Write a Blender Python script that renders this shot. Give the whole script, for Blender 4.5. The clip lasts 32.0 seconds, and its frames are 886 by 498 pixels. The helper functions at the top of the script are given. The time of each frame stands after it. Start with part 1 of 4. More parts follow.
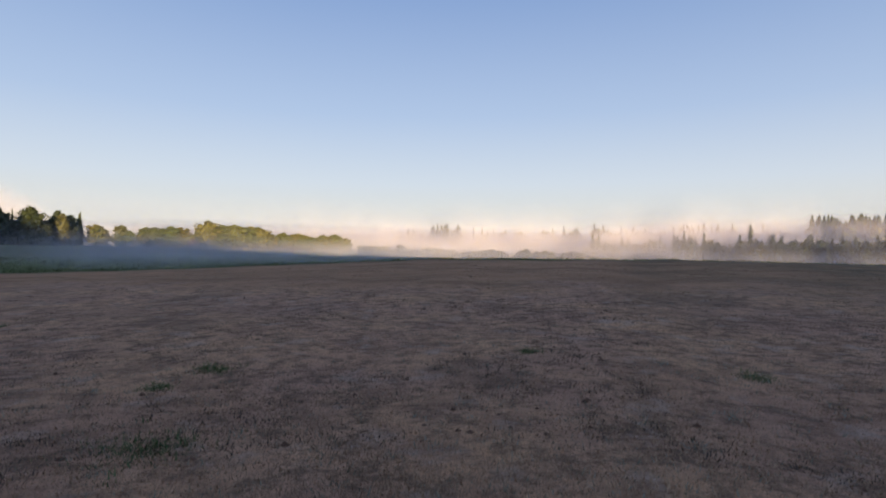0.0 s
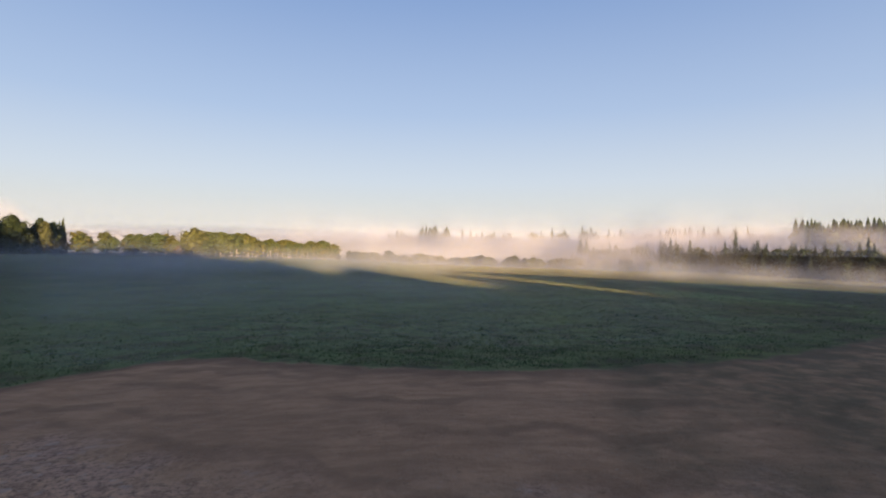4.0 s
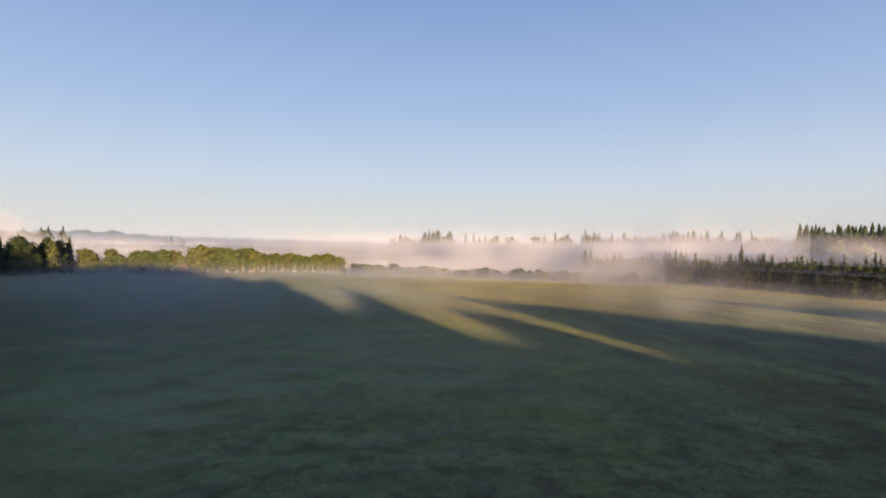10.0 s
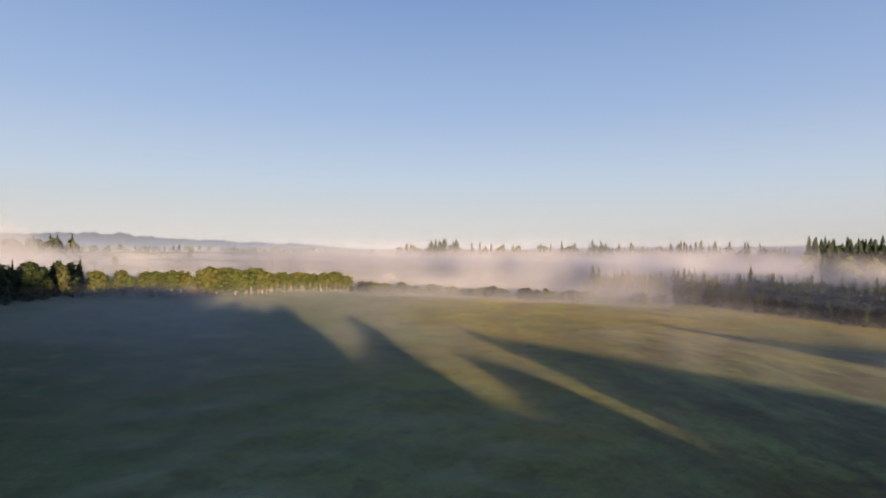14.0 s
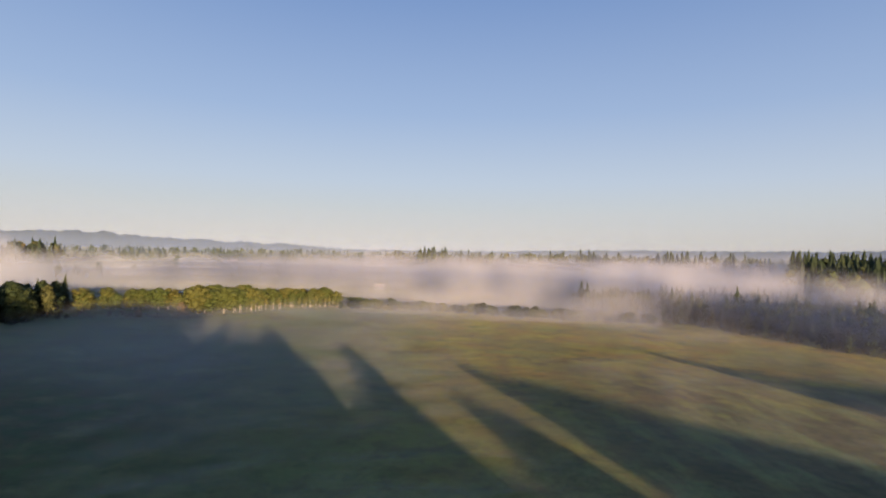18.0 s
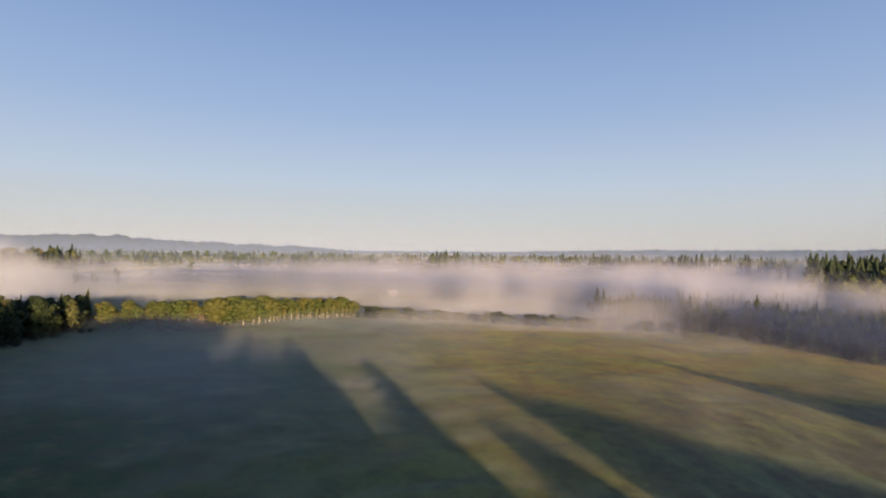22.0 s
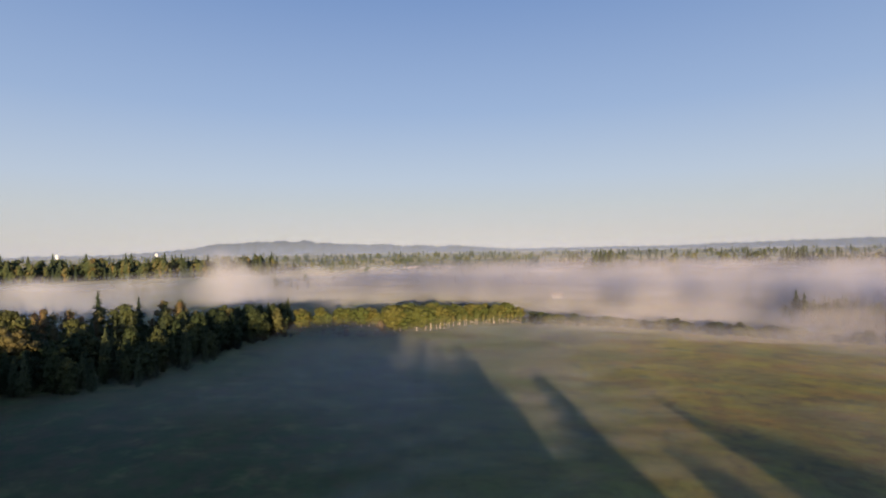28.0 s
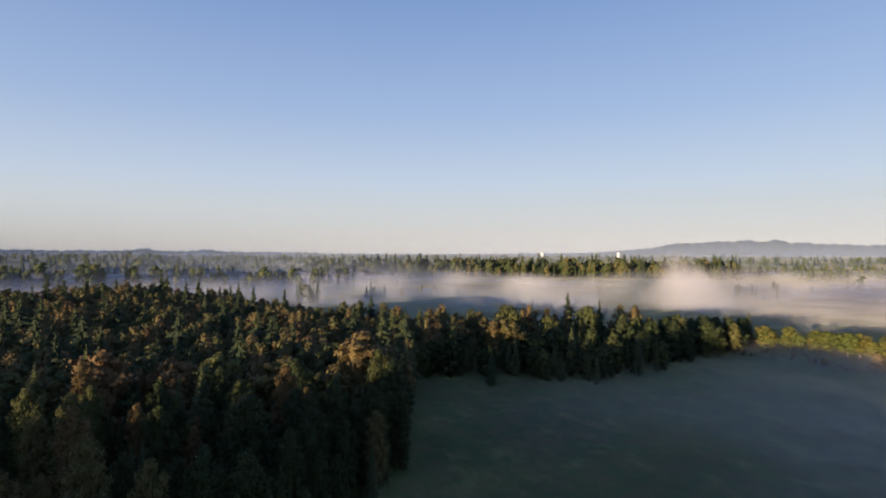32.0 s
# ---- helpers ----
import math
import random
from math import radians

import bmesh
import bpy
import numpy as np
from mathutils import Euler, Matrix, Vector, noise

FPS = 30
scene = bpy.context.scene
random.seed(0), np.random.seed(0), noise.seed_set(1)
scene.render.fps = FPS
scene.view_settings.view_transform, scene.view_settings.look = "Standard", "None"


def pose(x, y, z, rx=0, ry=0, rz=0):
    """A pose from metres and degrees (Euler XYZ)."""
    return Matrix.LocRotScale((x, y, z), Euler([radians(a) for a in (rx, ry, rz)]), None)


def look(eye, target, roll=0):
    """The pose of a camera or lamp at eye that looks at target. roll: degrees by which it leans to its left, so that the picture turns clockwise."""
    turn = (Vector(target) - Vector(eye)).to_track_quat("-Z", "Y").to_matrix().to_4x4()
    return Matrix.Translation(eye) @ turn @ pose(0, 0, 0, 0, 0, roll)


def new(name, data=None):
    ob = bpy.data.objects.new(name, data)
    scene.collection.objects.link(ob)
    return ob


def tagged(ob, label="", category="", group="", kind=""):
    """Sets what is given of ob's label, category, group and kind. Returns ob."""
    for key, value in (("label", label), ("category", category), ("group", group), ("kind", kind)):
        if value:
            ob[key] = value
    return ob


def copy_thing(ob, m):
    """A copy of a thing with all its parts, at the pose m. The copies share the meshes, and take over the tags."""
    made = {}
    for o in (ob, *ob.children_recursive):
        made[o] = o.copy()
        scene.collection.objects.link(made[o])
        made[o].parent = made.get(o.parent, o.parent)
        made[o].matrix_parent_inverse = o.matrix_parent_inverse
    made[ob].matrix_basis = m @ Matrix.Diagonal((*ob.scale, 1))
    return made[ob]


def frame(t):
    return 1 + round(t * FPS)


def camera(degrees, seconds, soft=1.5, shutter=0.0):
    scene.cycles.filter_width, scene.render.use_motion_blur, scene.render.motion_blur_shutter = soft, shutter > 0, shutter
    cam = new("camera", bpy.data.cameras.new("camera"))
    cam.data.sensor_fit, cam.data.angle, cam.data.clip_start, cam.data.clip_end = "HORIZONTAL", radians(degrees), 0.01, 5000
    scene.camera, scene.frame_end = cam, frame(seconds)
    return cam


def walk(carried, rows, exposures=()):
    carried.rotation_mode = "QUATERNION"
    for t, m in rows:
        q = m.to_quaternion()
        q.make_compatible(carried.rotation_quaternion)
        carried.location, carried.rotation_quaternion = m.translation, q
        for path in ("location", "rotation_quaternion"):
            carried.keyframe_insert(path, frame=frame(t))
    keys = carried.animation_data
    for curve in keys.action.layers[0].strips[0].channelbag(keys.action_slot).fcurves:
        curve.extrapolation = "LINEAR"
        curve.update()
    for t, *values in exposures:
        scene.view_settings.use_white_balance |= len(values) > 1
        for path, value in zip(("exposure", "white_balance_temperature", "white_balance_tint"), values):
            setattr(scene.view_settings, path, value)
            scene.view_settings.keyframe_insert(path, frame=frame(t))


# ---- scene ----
# ------------------------------------------------------------------ camera
cam = camera(79.0, 32.0, soft=1.9)
TINT = 13
# seconds, height, turn to the left, tilt up, lean
ROWS = [
    (0, 1.14, -0.86, 0.68, 0.34), (0.5, 1.68, -1.69, 0.69, 0.29), (1, 2.61, -1.10, 0.57, 0.22), (1.5, 3.57, -0.70, 0.53, 0.31),
    (2, 4.44, -0.60, 0.57, 0.38), (2.5, 4.98, -0.45, 0.59, 0.36), (3, 5.52, -0.38, 0.59, 0.42), (3.5, 5.83, -0.87, 0.58, 0.48),
    (4, 6.15, -2.07, 0.55, 0.46), (4.5, 6.42, -2.72, 0.53, 0.45), (6.5, 8.69, -2.48, 0.34, 0.22), (7, 9.42, -2.13, 0.39, 0.21),
    (7.5, 10.32, -1.86, 0.46, 0.16), (8, 11.22, -1.57, 0.50, 0.24), (8.5, 12.33, -1.32, 0.49, 0.35), (9, 13.44, -1.35, 0.40, 0.25),
    (9.5, 14.71, -1.56, 0.31, 0.27), (10, 15.97, -1.74, 0.33, 0.29), (10.5, 17.29, -1.54, 0.35, 0.31), (11, 18.61, -1.27, 0.33, 0.32),
    (11.5, 19.97, -1.32, 0.36, 0.35), (12, 21.34, -1.35, 0.37, 0.41), (12.5, 22.83, -1.40, 0.39, 0.45), (13, 24.32, -1.29, 0.43, 0.47),
    (13.5, 25.87, -1.22, 0.46, 0.50), (14, 27.42, -1.06, 0.51, 0.51), (14.5, 28.86, -1.35, 0.54, 0.54), (15, 30.30, -1.52, 0.60, 0.63),
    (15.5, 31.81, -1.45, 0.62, 0.69), (17.5, 37.43, -1.69, 0.53, 1.03), (18, 38.60, -2.23, 0.55, 1.09), (18.5, 39.55, -1.31, 0.58, 1.04),
    (19, 40.50, -0.06, 0.57, 0.90), (19.5, 41.29, -0.00, 0.62, 0.80), (20, 42.08, -0.60, 0.66, 0.78), (20.5, 42.73, -1.19, 0.69, 0.77),
    (21, 43.37, -0.00, 0.69, 0.72), (21.5, 43.92, 0.50, 0.62, 0.72), (22, 44.46, -0.91, 0.56, 0.70), (22.5, 44.99, -1.11, 0.61, 0.65),
    (23, 45.52, -1.46, 0.67, 0.64), (23.5, 46.04, -1.90, 0.62, 0.58), (24, 46.57, -0.38, 0.57, 0.53), (24.5, 47.09, 0.71, 0.48, 0.36),
    (26.5, 49.01, 1.40, 0.28, 0.04), (27, 49.45, 4.92, 0.22, -0.23), (27.5, 49.93, 11.95, 0.23, -0.49), (28, 50.44, 16.07, 0.26, -0.93),
    (28.5, 50.94, 19.04, 0.24, -1.02), (29, 51.45, 25.07, 0.29, -1.19), (29.5, 52.06, 30.95, 0.38, -1.03), (30, 52.67, 35.74, 0.40, -0.79),
    (30.5, 53.43, 41.64, 0.42, -0.54), (31, 54.19, 47.58, 0.50, -0.46), (31.5, 55.07, 54.38, 0.51, -0.46), (32, 55.94, 62.05, 0.48, 0.13),
]


# seconds, and how far the wind has carried the camera along x
DRIFT = [(0, 0), (6, 0), (10.5, -2.7), (15, -4.2), (18, -5.8), (21, -9.3), (24, -12.3), (27, -14.3), (30, -12.9), (32, -10.9)]


def aim(t, h, yaw, tilt, lean):
    x = float(np.interp(t, *zip(*DRIFT)))
    a, b = radians(yaw) + x / 850, radians(tilt)
    way = Vector((-math.sin(a) * math.cos(b), math.cos(a) * math.cos(b), math.sin(b)))
    eye = Vector((x, 0, h))
    return look(eye, eye + way, lean)


walk(cam, [(t, aim(t, *row)) for t, *row in ROWS], exposures=[(t, stops, kelvin, TINT) for t, stops, kelvin in ((0, 1.17, 7020), (4, 1.15, 6980), (7, 1.12, 6780), (15, 0.94, 6560), (23, 0.87, 6500), (28, 0.84, 6480), (30, 0.86, 6470), (31, 0.88, 6500), (32, 0.99, 6490))])

# ------------------------------------------------------------------ light
scene.cycles.transparent_max_bounces = 96
SUN_UP, SUN_AZ = 4.2, 163.0      # degrees: height, and bearing clockwise from +y
SUN_WAY = Vector((math.sin(radians(SUN_AZ)) * math.cos(radians(SUN_UP)), math.cos(radians(SUN_AZ)) * math.cos(radians(SUN_UP)), math.sin(radians(SUN_UP))))
world = bpy.data.worlds.new("dawn_sky")
scene.world = world
world.use_nodes = True
wn = world.node_tree
sky = wn.nodes.new("ShaderNodeTexSky")
sky.sky_type, sky.sun_disc = "NISHITA", False
sky.sun_elevation, sky.sun_rotation = radians(SUN_UP), radians(SUN_AZ)
sky.altitude, sky.air_density, sky.dust_density, sky.ozone_density = 20, 1.25, 2.4, 3.4
tint = wn.nodes.new("ShaderNodeHueSaturation")
tint.inputs["Saturation"].default_value = 0.8
wn.links.new(sky.outputs[0], tint.inputs["Color"])
# dawn haze: the whole sky pales and warms towards the horizon
where, axes, haze = wn.nodes.new("ShaderNodeTexCoord"), wn.nodes.new("ShaderNodeSeparateXYZ"), wn.nodes.new("ShaderNodeValToRGB")
wn.links.new(where.outputs["Generated"], axes.inputs[0])
wn.links.new(axes.outputs[2], haze.inputs[0])
stops = ((0.0, (3.7, 3.42, 2.72)), (0.02, (3.55, 3.40, 2.88)), (0.05, (3.2, 3.3, 3.16)), (0.13, (2.6, 3.05, 3.65)), (0.25, (1.70, 2.32, 3.42)), (0.43, (0.95, 1.55, 2.85)), (1.0, (0.5, 0.95, 2.0)))
while len(haze.color_ramp.elements) < len(stops):
    haze.color_ramp.elements.new(0.5)
for item, (at, colour) in zip(haze.color_ramp.elements, stops):
    item.position, item.color = at, (colour[0] / 4, colour[1] / 4, colour[2] / 4, 1)
bright, blend = wn.nodes.new("ShaderNodeVectorMath"), wn.nodes.new("ShaderNodeMix")
bright.operation = "SCALE"
bright.inputs["Scale"].default_value = 4.0
wn.links.new(haze.outputs[0], bright.inputs[0])
blend.data_type = "RGBA"
blend.inputs[0].default_value = 0.8
wn.links.new(tint.outputs[0], blend.inputs[6])
wn.links.new(bright.outputs[0], blend.inputs[7])
wn.links.new(blend.outputs[2], wn.nodes["Background"].inputs[0])
wn.nodes["Background"].inputs[1].default_value = 0.12
sun = new("sun", bpy.data.lights.new("sun", "SUN"))
sun.data.energy, sun.data.angle, sun.data.color = 5.0, radians(0.5), (1.0, 0.74, 0.42)
sun.matrix_world = look(SUN_WAY * 100, (0, 0, 0))

# ------------------------------------------------------------------ materials


class Shader:
    """A node material under construction."""

    def __init__(self, name):
        self.mat = bpy.data.materials.new(name)
        self.mat.use_nodes = True
        self.tree = self.mat.node_tree
        self.bsdf = self.tree.nodes["Principled BSDF"]
        self.out = self.tree.nodes["Material Output"]

    def node(self, kind):
        return self.tree.nodes.new("ShaderNode" + kind)

    def link(self, a, b):
        self.tree.links.new(a, b)

    def feed(self, value, socket):
        if hasattr(value, "is_linked"):
            self.link(value, socket)
        else:
            socket.default_value = value

    def place(self):
        return self.node("NewGeometry").outputs["Position"]

    def noise(self, scale, detail=4.0, rough=0.55, at=None, stretch=None):
        n = self.node("TexNoise")
        n.inputs["Scale"].default_value, n.inputs["Detail"].default_value, n.inputs["Roughness"].default_value = scale, detail, rough
        at = at or self.place()
        if stretch:
            m = self.node("Mapping")
            m.inputs["Scale"].default_value = stretch
            self.link(at, m.inputs[0])
            at = m.outputs[0]
        self.link(at, n.inputs["Vector"])
        return n.outputs["Fac"]

    def span(self, value, a, b, lo=0.0, hi=1.0, soft=True):
        n = self.node("MapRange")
        n.interpolation_type = "SMOOTHSTEP" if soft else "LINEAR"
        self.feed(value, n.inputs["Value"])
        for key, v in (("From Min", a), ("From Max", b), ("To Min", lo), ("To Max", hi)):
            self.feed(v, n.inputs[key])
        return n.outputs[0]

    def math(self, op, a, b=0.0):
        n = self.node("Math")
        n.operation = op
        self.feed(a, n.inputs[0])
        self.feed(b, n.inputs[1])
        return n.outputs[0]

    def mix(self, fac, a, b):
        n = self.node("Mix")
        n.data_type = "RGBA"
        self.feed(fac, n.inputs[0])
        self.feed(a, n.inputs[6])
        self.feed(b, n.inputs[7])
        return n.outputs[2]

    def ramp(self, fac, *stops):
        n = self.node("ValToRGB")
        e = n.color_ramp.elements
        while len(e) < len(stops):
            e.new(0.5)
        for item, (at, colour) in zip(e, stops):
            item.position, item.color = at, (*colour, 1)
        self.link(fac, n.inputs[0])
        return n.outputs[0]

    def parts(self):
        s = self.node("SeparateXYZ")
        self.link(self.place(), s.inputs[0])
        return s.outputs

    def random(self):
        return self.node("ObjectInfo").outputs["Random"]

    def island(self):
        return self.node("NewGeometry").outputs["Random Per Island"]

    def finish(self, colour, rough=0.85, bump=None, strength=0.4, reach=0.05, metal=0.0, fuzz=0.0, spec=0.2):
        self.feed(colour, self.bsdf.inputs["Base Color"])
        self.feed(rough, self.bsdf.inputs["Roughness"])
        self.bsdf.inputs["Metallic"].default_value = metal
        self.bsdf.inputs["Specular IOR Level"].default_value = spec
        self.bsdf.inputs["Diffuse Roughness"].default_value = 1.0 if fuzz else 0.0
        self.bsdf.inputs["Sheen Weight"].default_value = fuzz
        self.bsdf.inputs["Sheen Roughness"].default_value = 0.6
        self.bsdf.inputs["Sheen Tint"].default_value = (0.75, 0.72, 0.5, 1)
        if bump is not None:
            b = self.node("Bump")
            b.inputs["Strength"].default_value, b.inputs["Distance"].default_value = strength, reach
            self.link(bump, b.inputs["Height"])
            self.link(b.outputs[0], self.bsdf.inputs["Normal"])
        return self.mat


def far_leaf_material(name, *stops):
    """Leaves of many trees in one mesh: the hue drifts over the ground, tree by tree."""
    s = Shader(name)
    tone = s.ramp(s.span(s.noise(0.11, 2, 0.5, None, (1, 1, 0.15)), 0.3, 0.7, 0.0, 1.0, False), *stops)
    return s.finish(s.mix(s.span(s.island(), 0.5, 1.0, 0.0, 0.22), tone, c4(0.025, 0.03, 0.014)), 0.8)


def c4(r, g, b):
    return (r, g, b, 1)


def leaf_material(name, *stops, per_tree=0.9):
    """Leaves whose hue goes from tree to tree, and a little from clump to clump."""
    s = Shader(name)
    pick = s.math("ADD", s.math("MULTIPLY", s.random(), per_tree), s.math("MULTIPLY", s.island(), 1 - per_tree))
    tone = s.ramp(pick, *stops)
    grain = s.noise(0.9, 3)
    colour = s.mix(s.span(grain, 0.35, 0.7, 0.0, 0.35), tone, c4(0.028, 0.032, 0.014))
    return s.finish(colour, 0.75)


def plain(name, colour, rough=0.8, vary=0.15, scale=2.0, metal=0.0, bump=0.2):
    s = Shader(name)
    n = s.noise(scale, 6)
    dark = c4(*[v * (1 - vary) for v in colour])
    light = c4(*[min(1, v * (1 + vary)) for v in colour])
    return s.finish(s.mix(s.span(n, 0.3, 0.7), dark, light), rough, n, bump, 0.02, metal)


M_FIR = leaf_material("fir_needles", (0.0, (0.026, 0.040, 0.020)), (0.5, (0.052, 0.066, 0.030)), (1.0, (0.090, 0.100, 0.042)))
M_MIXED = leaf_material("autumn_leaves", (0.0, (0.046, 0.062, 0.022)), (0.35, (0.074, 0.080, 0.028)), (0.6, (0.102, 0.086, 0.034)), (0.8, (0.120, 0.086, 0.037)), (1.0, (0.122, 0.072, 0.036)))
M_DARK = leaf_material("dark_leaves", (0.0, (0.019, 0.032, 0.013)), (0.65, (0.028, 0.042, 0.015)), (1.0, (0.060, 0.068, 0.024)))
M_GOLD = leaf_material("golden_leaves", (0.0, (0.062, 0.082, 0.021)), (0.5, (0.092, 0.100, 0.026)), (1.0, (0.128, 0.114, 0.030)))
M_SCRUB = leaf_material("scrub_twigs", (0.0, (0.10, 0.082, 0.056)), (0.5, (0.15, 0.112, 0.078)), (1.0, (0.17, 0.135, 0.075)))
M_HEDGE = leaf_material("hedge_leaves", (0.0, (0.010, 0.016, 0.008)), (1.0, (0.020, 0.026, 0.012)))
M_BARK = plain("bark", (0.085, 0.066, 0.05), 0.9, 0.35, 3.0, bump=0.6)
M_PALE = plain("pale_bark", (0.46, 0.40, 0.33), 0.85, 0.25, 2.0, bump=0.4)
FAR_FIR = far_leaf_material("wood_needles", (0.0, (0.016, 0.027, 0.016)), (0.5, (0.026, 0.039, 0.021)), (1.0, (0.046, 0.057, 0.027)))
FAR_MIXED = far_leaf_material("wood_leaves", (0.0, (0.038, 0.054, 0.024)), (0.35, (0.070, 0.076, 0.034)), (0.65, (0.112, 0.090, 0.042)), (1.0, (0.124, 0.078, 0.040)))
FAR_BELT = far_leaf_material("belt_leaves", (0.0, (0.030, 0.046, 0.022)), (0.55, (0.056, 0.068, 0.028)), (1.0, (0.115, 0.090, 0.036)))
FAR_GREEN = far_leaf_material("distant_leaves", (0.0, (0.028, 0.044, 0.018)), (0.5, (0.050, 0.068, 0.020)), (1.0, (0.10, 0.095, 0.026)))


# ------------------------------------------------------------------ meshes
def mesh_of(name, verts, faces, material, smooth=False):
    me = bpy.data.meshes.new(name)
    me.from_pydata([tuple(v) for v in verts], [], [tuple(f) for f in faces])
    if smooth:
        me.polygons.foreach_set("use_smooth", [True] * len(me.polygons))
    me.materials.append(material)
    me.update()
    return me


def thing(name, label, category, group="", kind="", at=None):
    """An empty at a thing's base, which parents its parts."""
    ob = tagged(new(name), label, category, group, kind)
    ob.empty_display_size = 0.3
    if at is not None:
        ob.matrix_basis = at
    return ob


def part(name, verts, faces, material, parent, label="", smooth=False):
    ob = new(name, mesh_of(name, verts, faces, material, smooth))
    ob.parent = parent
    return tagged(ob, label)


def stuff(name, verts, faces, material, label, category, smooth=False, kind="stuff"):
    return tagged(new(name, mesh_of(name, verts, faces, material, smooth)), label, category, kind=kind)


class Pile:
    """Verts and faces that grow piece by piece."""

    def __init__(self):
        self.v, self.f, self.n = [], [], 0

    def add(self, verts, faces):
        self.v.append(np.asarray(verts, float))
        self.f.extend([tuple(i + self.n for i in f) for f in faces])
        self.n += len(verts)

    def verts(self):
        return np.concatenate(self.v) if self.v else np.zeros((0, 3))

    def box(self, x0, y0, z0, x1, y1, z1):
        self.add([(x0, y0, z0), (x1, y0, z0), (x1, y1, z0), (x0, y1, z0), (x0, y0, z1), (x1, y0, z1), (x1, y1, z1), (x0, y1, z1)],
                 [(0, 3, 2, 1), (4, 5, 6, 7), (0, 1, 5, 4), (1, 2, 6, 5), (2, 3, 7, 6), (3, 0, 4, 7)])


def bearing(deg, r):
    """The place r metres off, deg degrees to the left of +y."""
    return -math.sin(radians(deg)) * r, math.cos(radians(deg)) * r


# ------------------------------------------------------------------ ground
EDGE_X = [-60, -30, -22, -19, -16.5, -14.5, -12.5, -10, -7, -3.5, 1, 6, 12, 19, 25, 30, 45, 80]
EDGE_Y = [-16, 8, 18.5, 22.6, 26.4, 29.0, 29.8, 29, 27.4, 25.6, 24.2, 24.0, 25.4, 28.4, 31.8, 35, 46, 70]


def edge_of_pad(x):
    return np.interp(x, EDGE_X, EDGE_Y)


def ground_z(x, y):
    x, y = np.asarray(x, float), np.asarray(y, float)
    r = np.hypot(x, y)
    off = y - edge_of_pad(x)
    crest = np.interp(x, [-30, -14, 0, 12, 30, 60], [0.1, 0.3, 0.95, 0.95, 0.6, 0.2])
    z = crest * np.where(off < 0, np.exp(-(off / 15.0) ** 2), np.exp(-(off / 9.0) ** 2))
    z = z + 0.03 * np.sin(x * 1.3 + 0.6 * y) * np.sin(y * 1.1 - 0.4 * x) * (r < 60)
    z = z + 0.7 * np.sin(x / 61.0 + 1.0) * np.sin(y / 83.0) * np.clip((r - 40) / 80, 0, 1)
    z = z - 0.027 * np.clip(x, -170, 330) * np.clip((r - 45) / 230, 0, 1) * np.clip((900 - r) / 400, 0, 1)      # falls to the east
    z = z + 8 * np.clip((-x - 230) / 160, 0, 1) * np.clip((90 - y) / 100, 0, 1)       # wooded rise
    z = z + np.interp(r, [0, 650, 900, 1300, 2200, 3400, 5000], [0, 0, 12, 14, 26, 40, 52])
    return z


radii = np.concatenate([np.linspace(0, 12, 25), np.linspace(12.6, 60, 80), np.geomspace(61.5, 520, 90), np.geomspace(540, 4950, 60)])
turns = np.radians(np.linspace(0, 360, 361)[:-1])
gx = np.outer(radii, np.sin(turns)).ravel()
gy = np.outer(radii, np.cos(turns)).ravel()
nt = len(turns)
faces = []
for i in range(len(radii) - 1):
    for j in range(nt):
        k = (j + 1) % nt
        faces.append((i * nt + j, i * nt + k, (i + 1) * nt + k, (i + 1) * nt + j))

s = Shader("field_ground")
px, py, pz = s.parts()[0:3]
wob = s.span(s.noise(0.45, 5), 0.3, 0.7, -0.55, 0.55, False)
curve = s.ramp(s.span(px, -30.0, 80.0, 0.0, 1.0, False), *[((ex + 30) / 110, (ey / 80, ey / 80, ey / 80)) for ex, ey in zip(EDGE_X[1:], EDGE_Y[1:])])
edge = s.math("MULTIPLY", curve, 80.0)
off = s.math("ADD", s.math("SUBTRACT", py, edge), wob)            # metres beyond the bare pad
pad = s.span(off, 0.25, -0.3)
track = s.math("MULTIPLY", s.span(s.math("ADD", off, s.span(s.noise(0.5, 4), 0.3, 0.7, -1.5, 1.5, False)), -14.5, -10.0), pad)
n_big, n_mid, n_fine = s.noise(0.022, 4), s.noise(0.22, 5), s.noise(3.2, 7, 0.7)
grit = s.noise(14.0, 6, 0.75)
green = s.mix(s.span(n_big, 0.35, 0.65), c4(0.080, 0.112, 0.042), c4(0.108, 0.114, 0.044))
green = s.mix(s.span(n_mid, 0.45, 0.8, 0.0, 0.6), green, c4(0.105, 0.088, 0.048))
green = s.mix(s.span(n_fine, 0.45, 0.75, 0.0, 0.55), green, c4(0.040, 0.055, 0.024))
ochre = s.math("MULTIPLY", s.span(s.math("ADD", s.math("MULTIPLY", px, 0.9), s.math("MULTIPLY", py, 0.08)), -40.0, 45.0), s.span(s.noise(0.016, 6, 0.6), 0.34, 0.56, 0.35, 1.0))
green = s.mix(s.math("MULTIPLY", ochre, 0.92), green, s.mix(s.span(s.noise(0.05, 5, 0.65), 0.4, 0.62), c4(0.200, 0.172, 0.020), c4(0.185, 0.112, 0.024)))
green = s.mix(s.math("MULTIPLY", s.span(s.noise(0.045, 6, 0.65), 0.48, 0.66), 0.65), green, c4(0.092, 0.070, 0.038))
green = s.mix(s.math("MULTIPLY", s.span(s.noise(0.09, 5, 0.6), 0.54, 0.70), 0.6), green, c4(0.045, 0.066, 0.026))
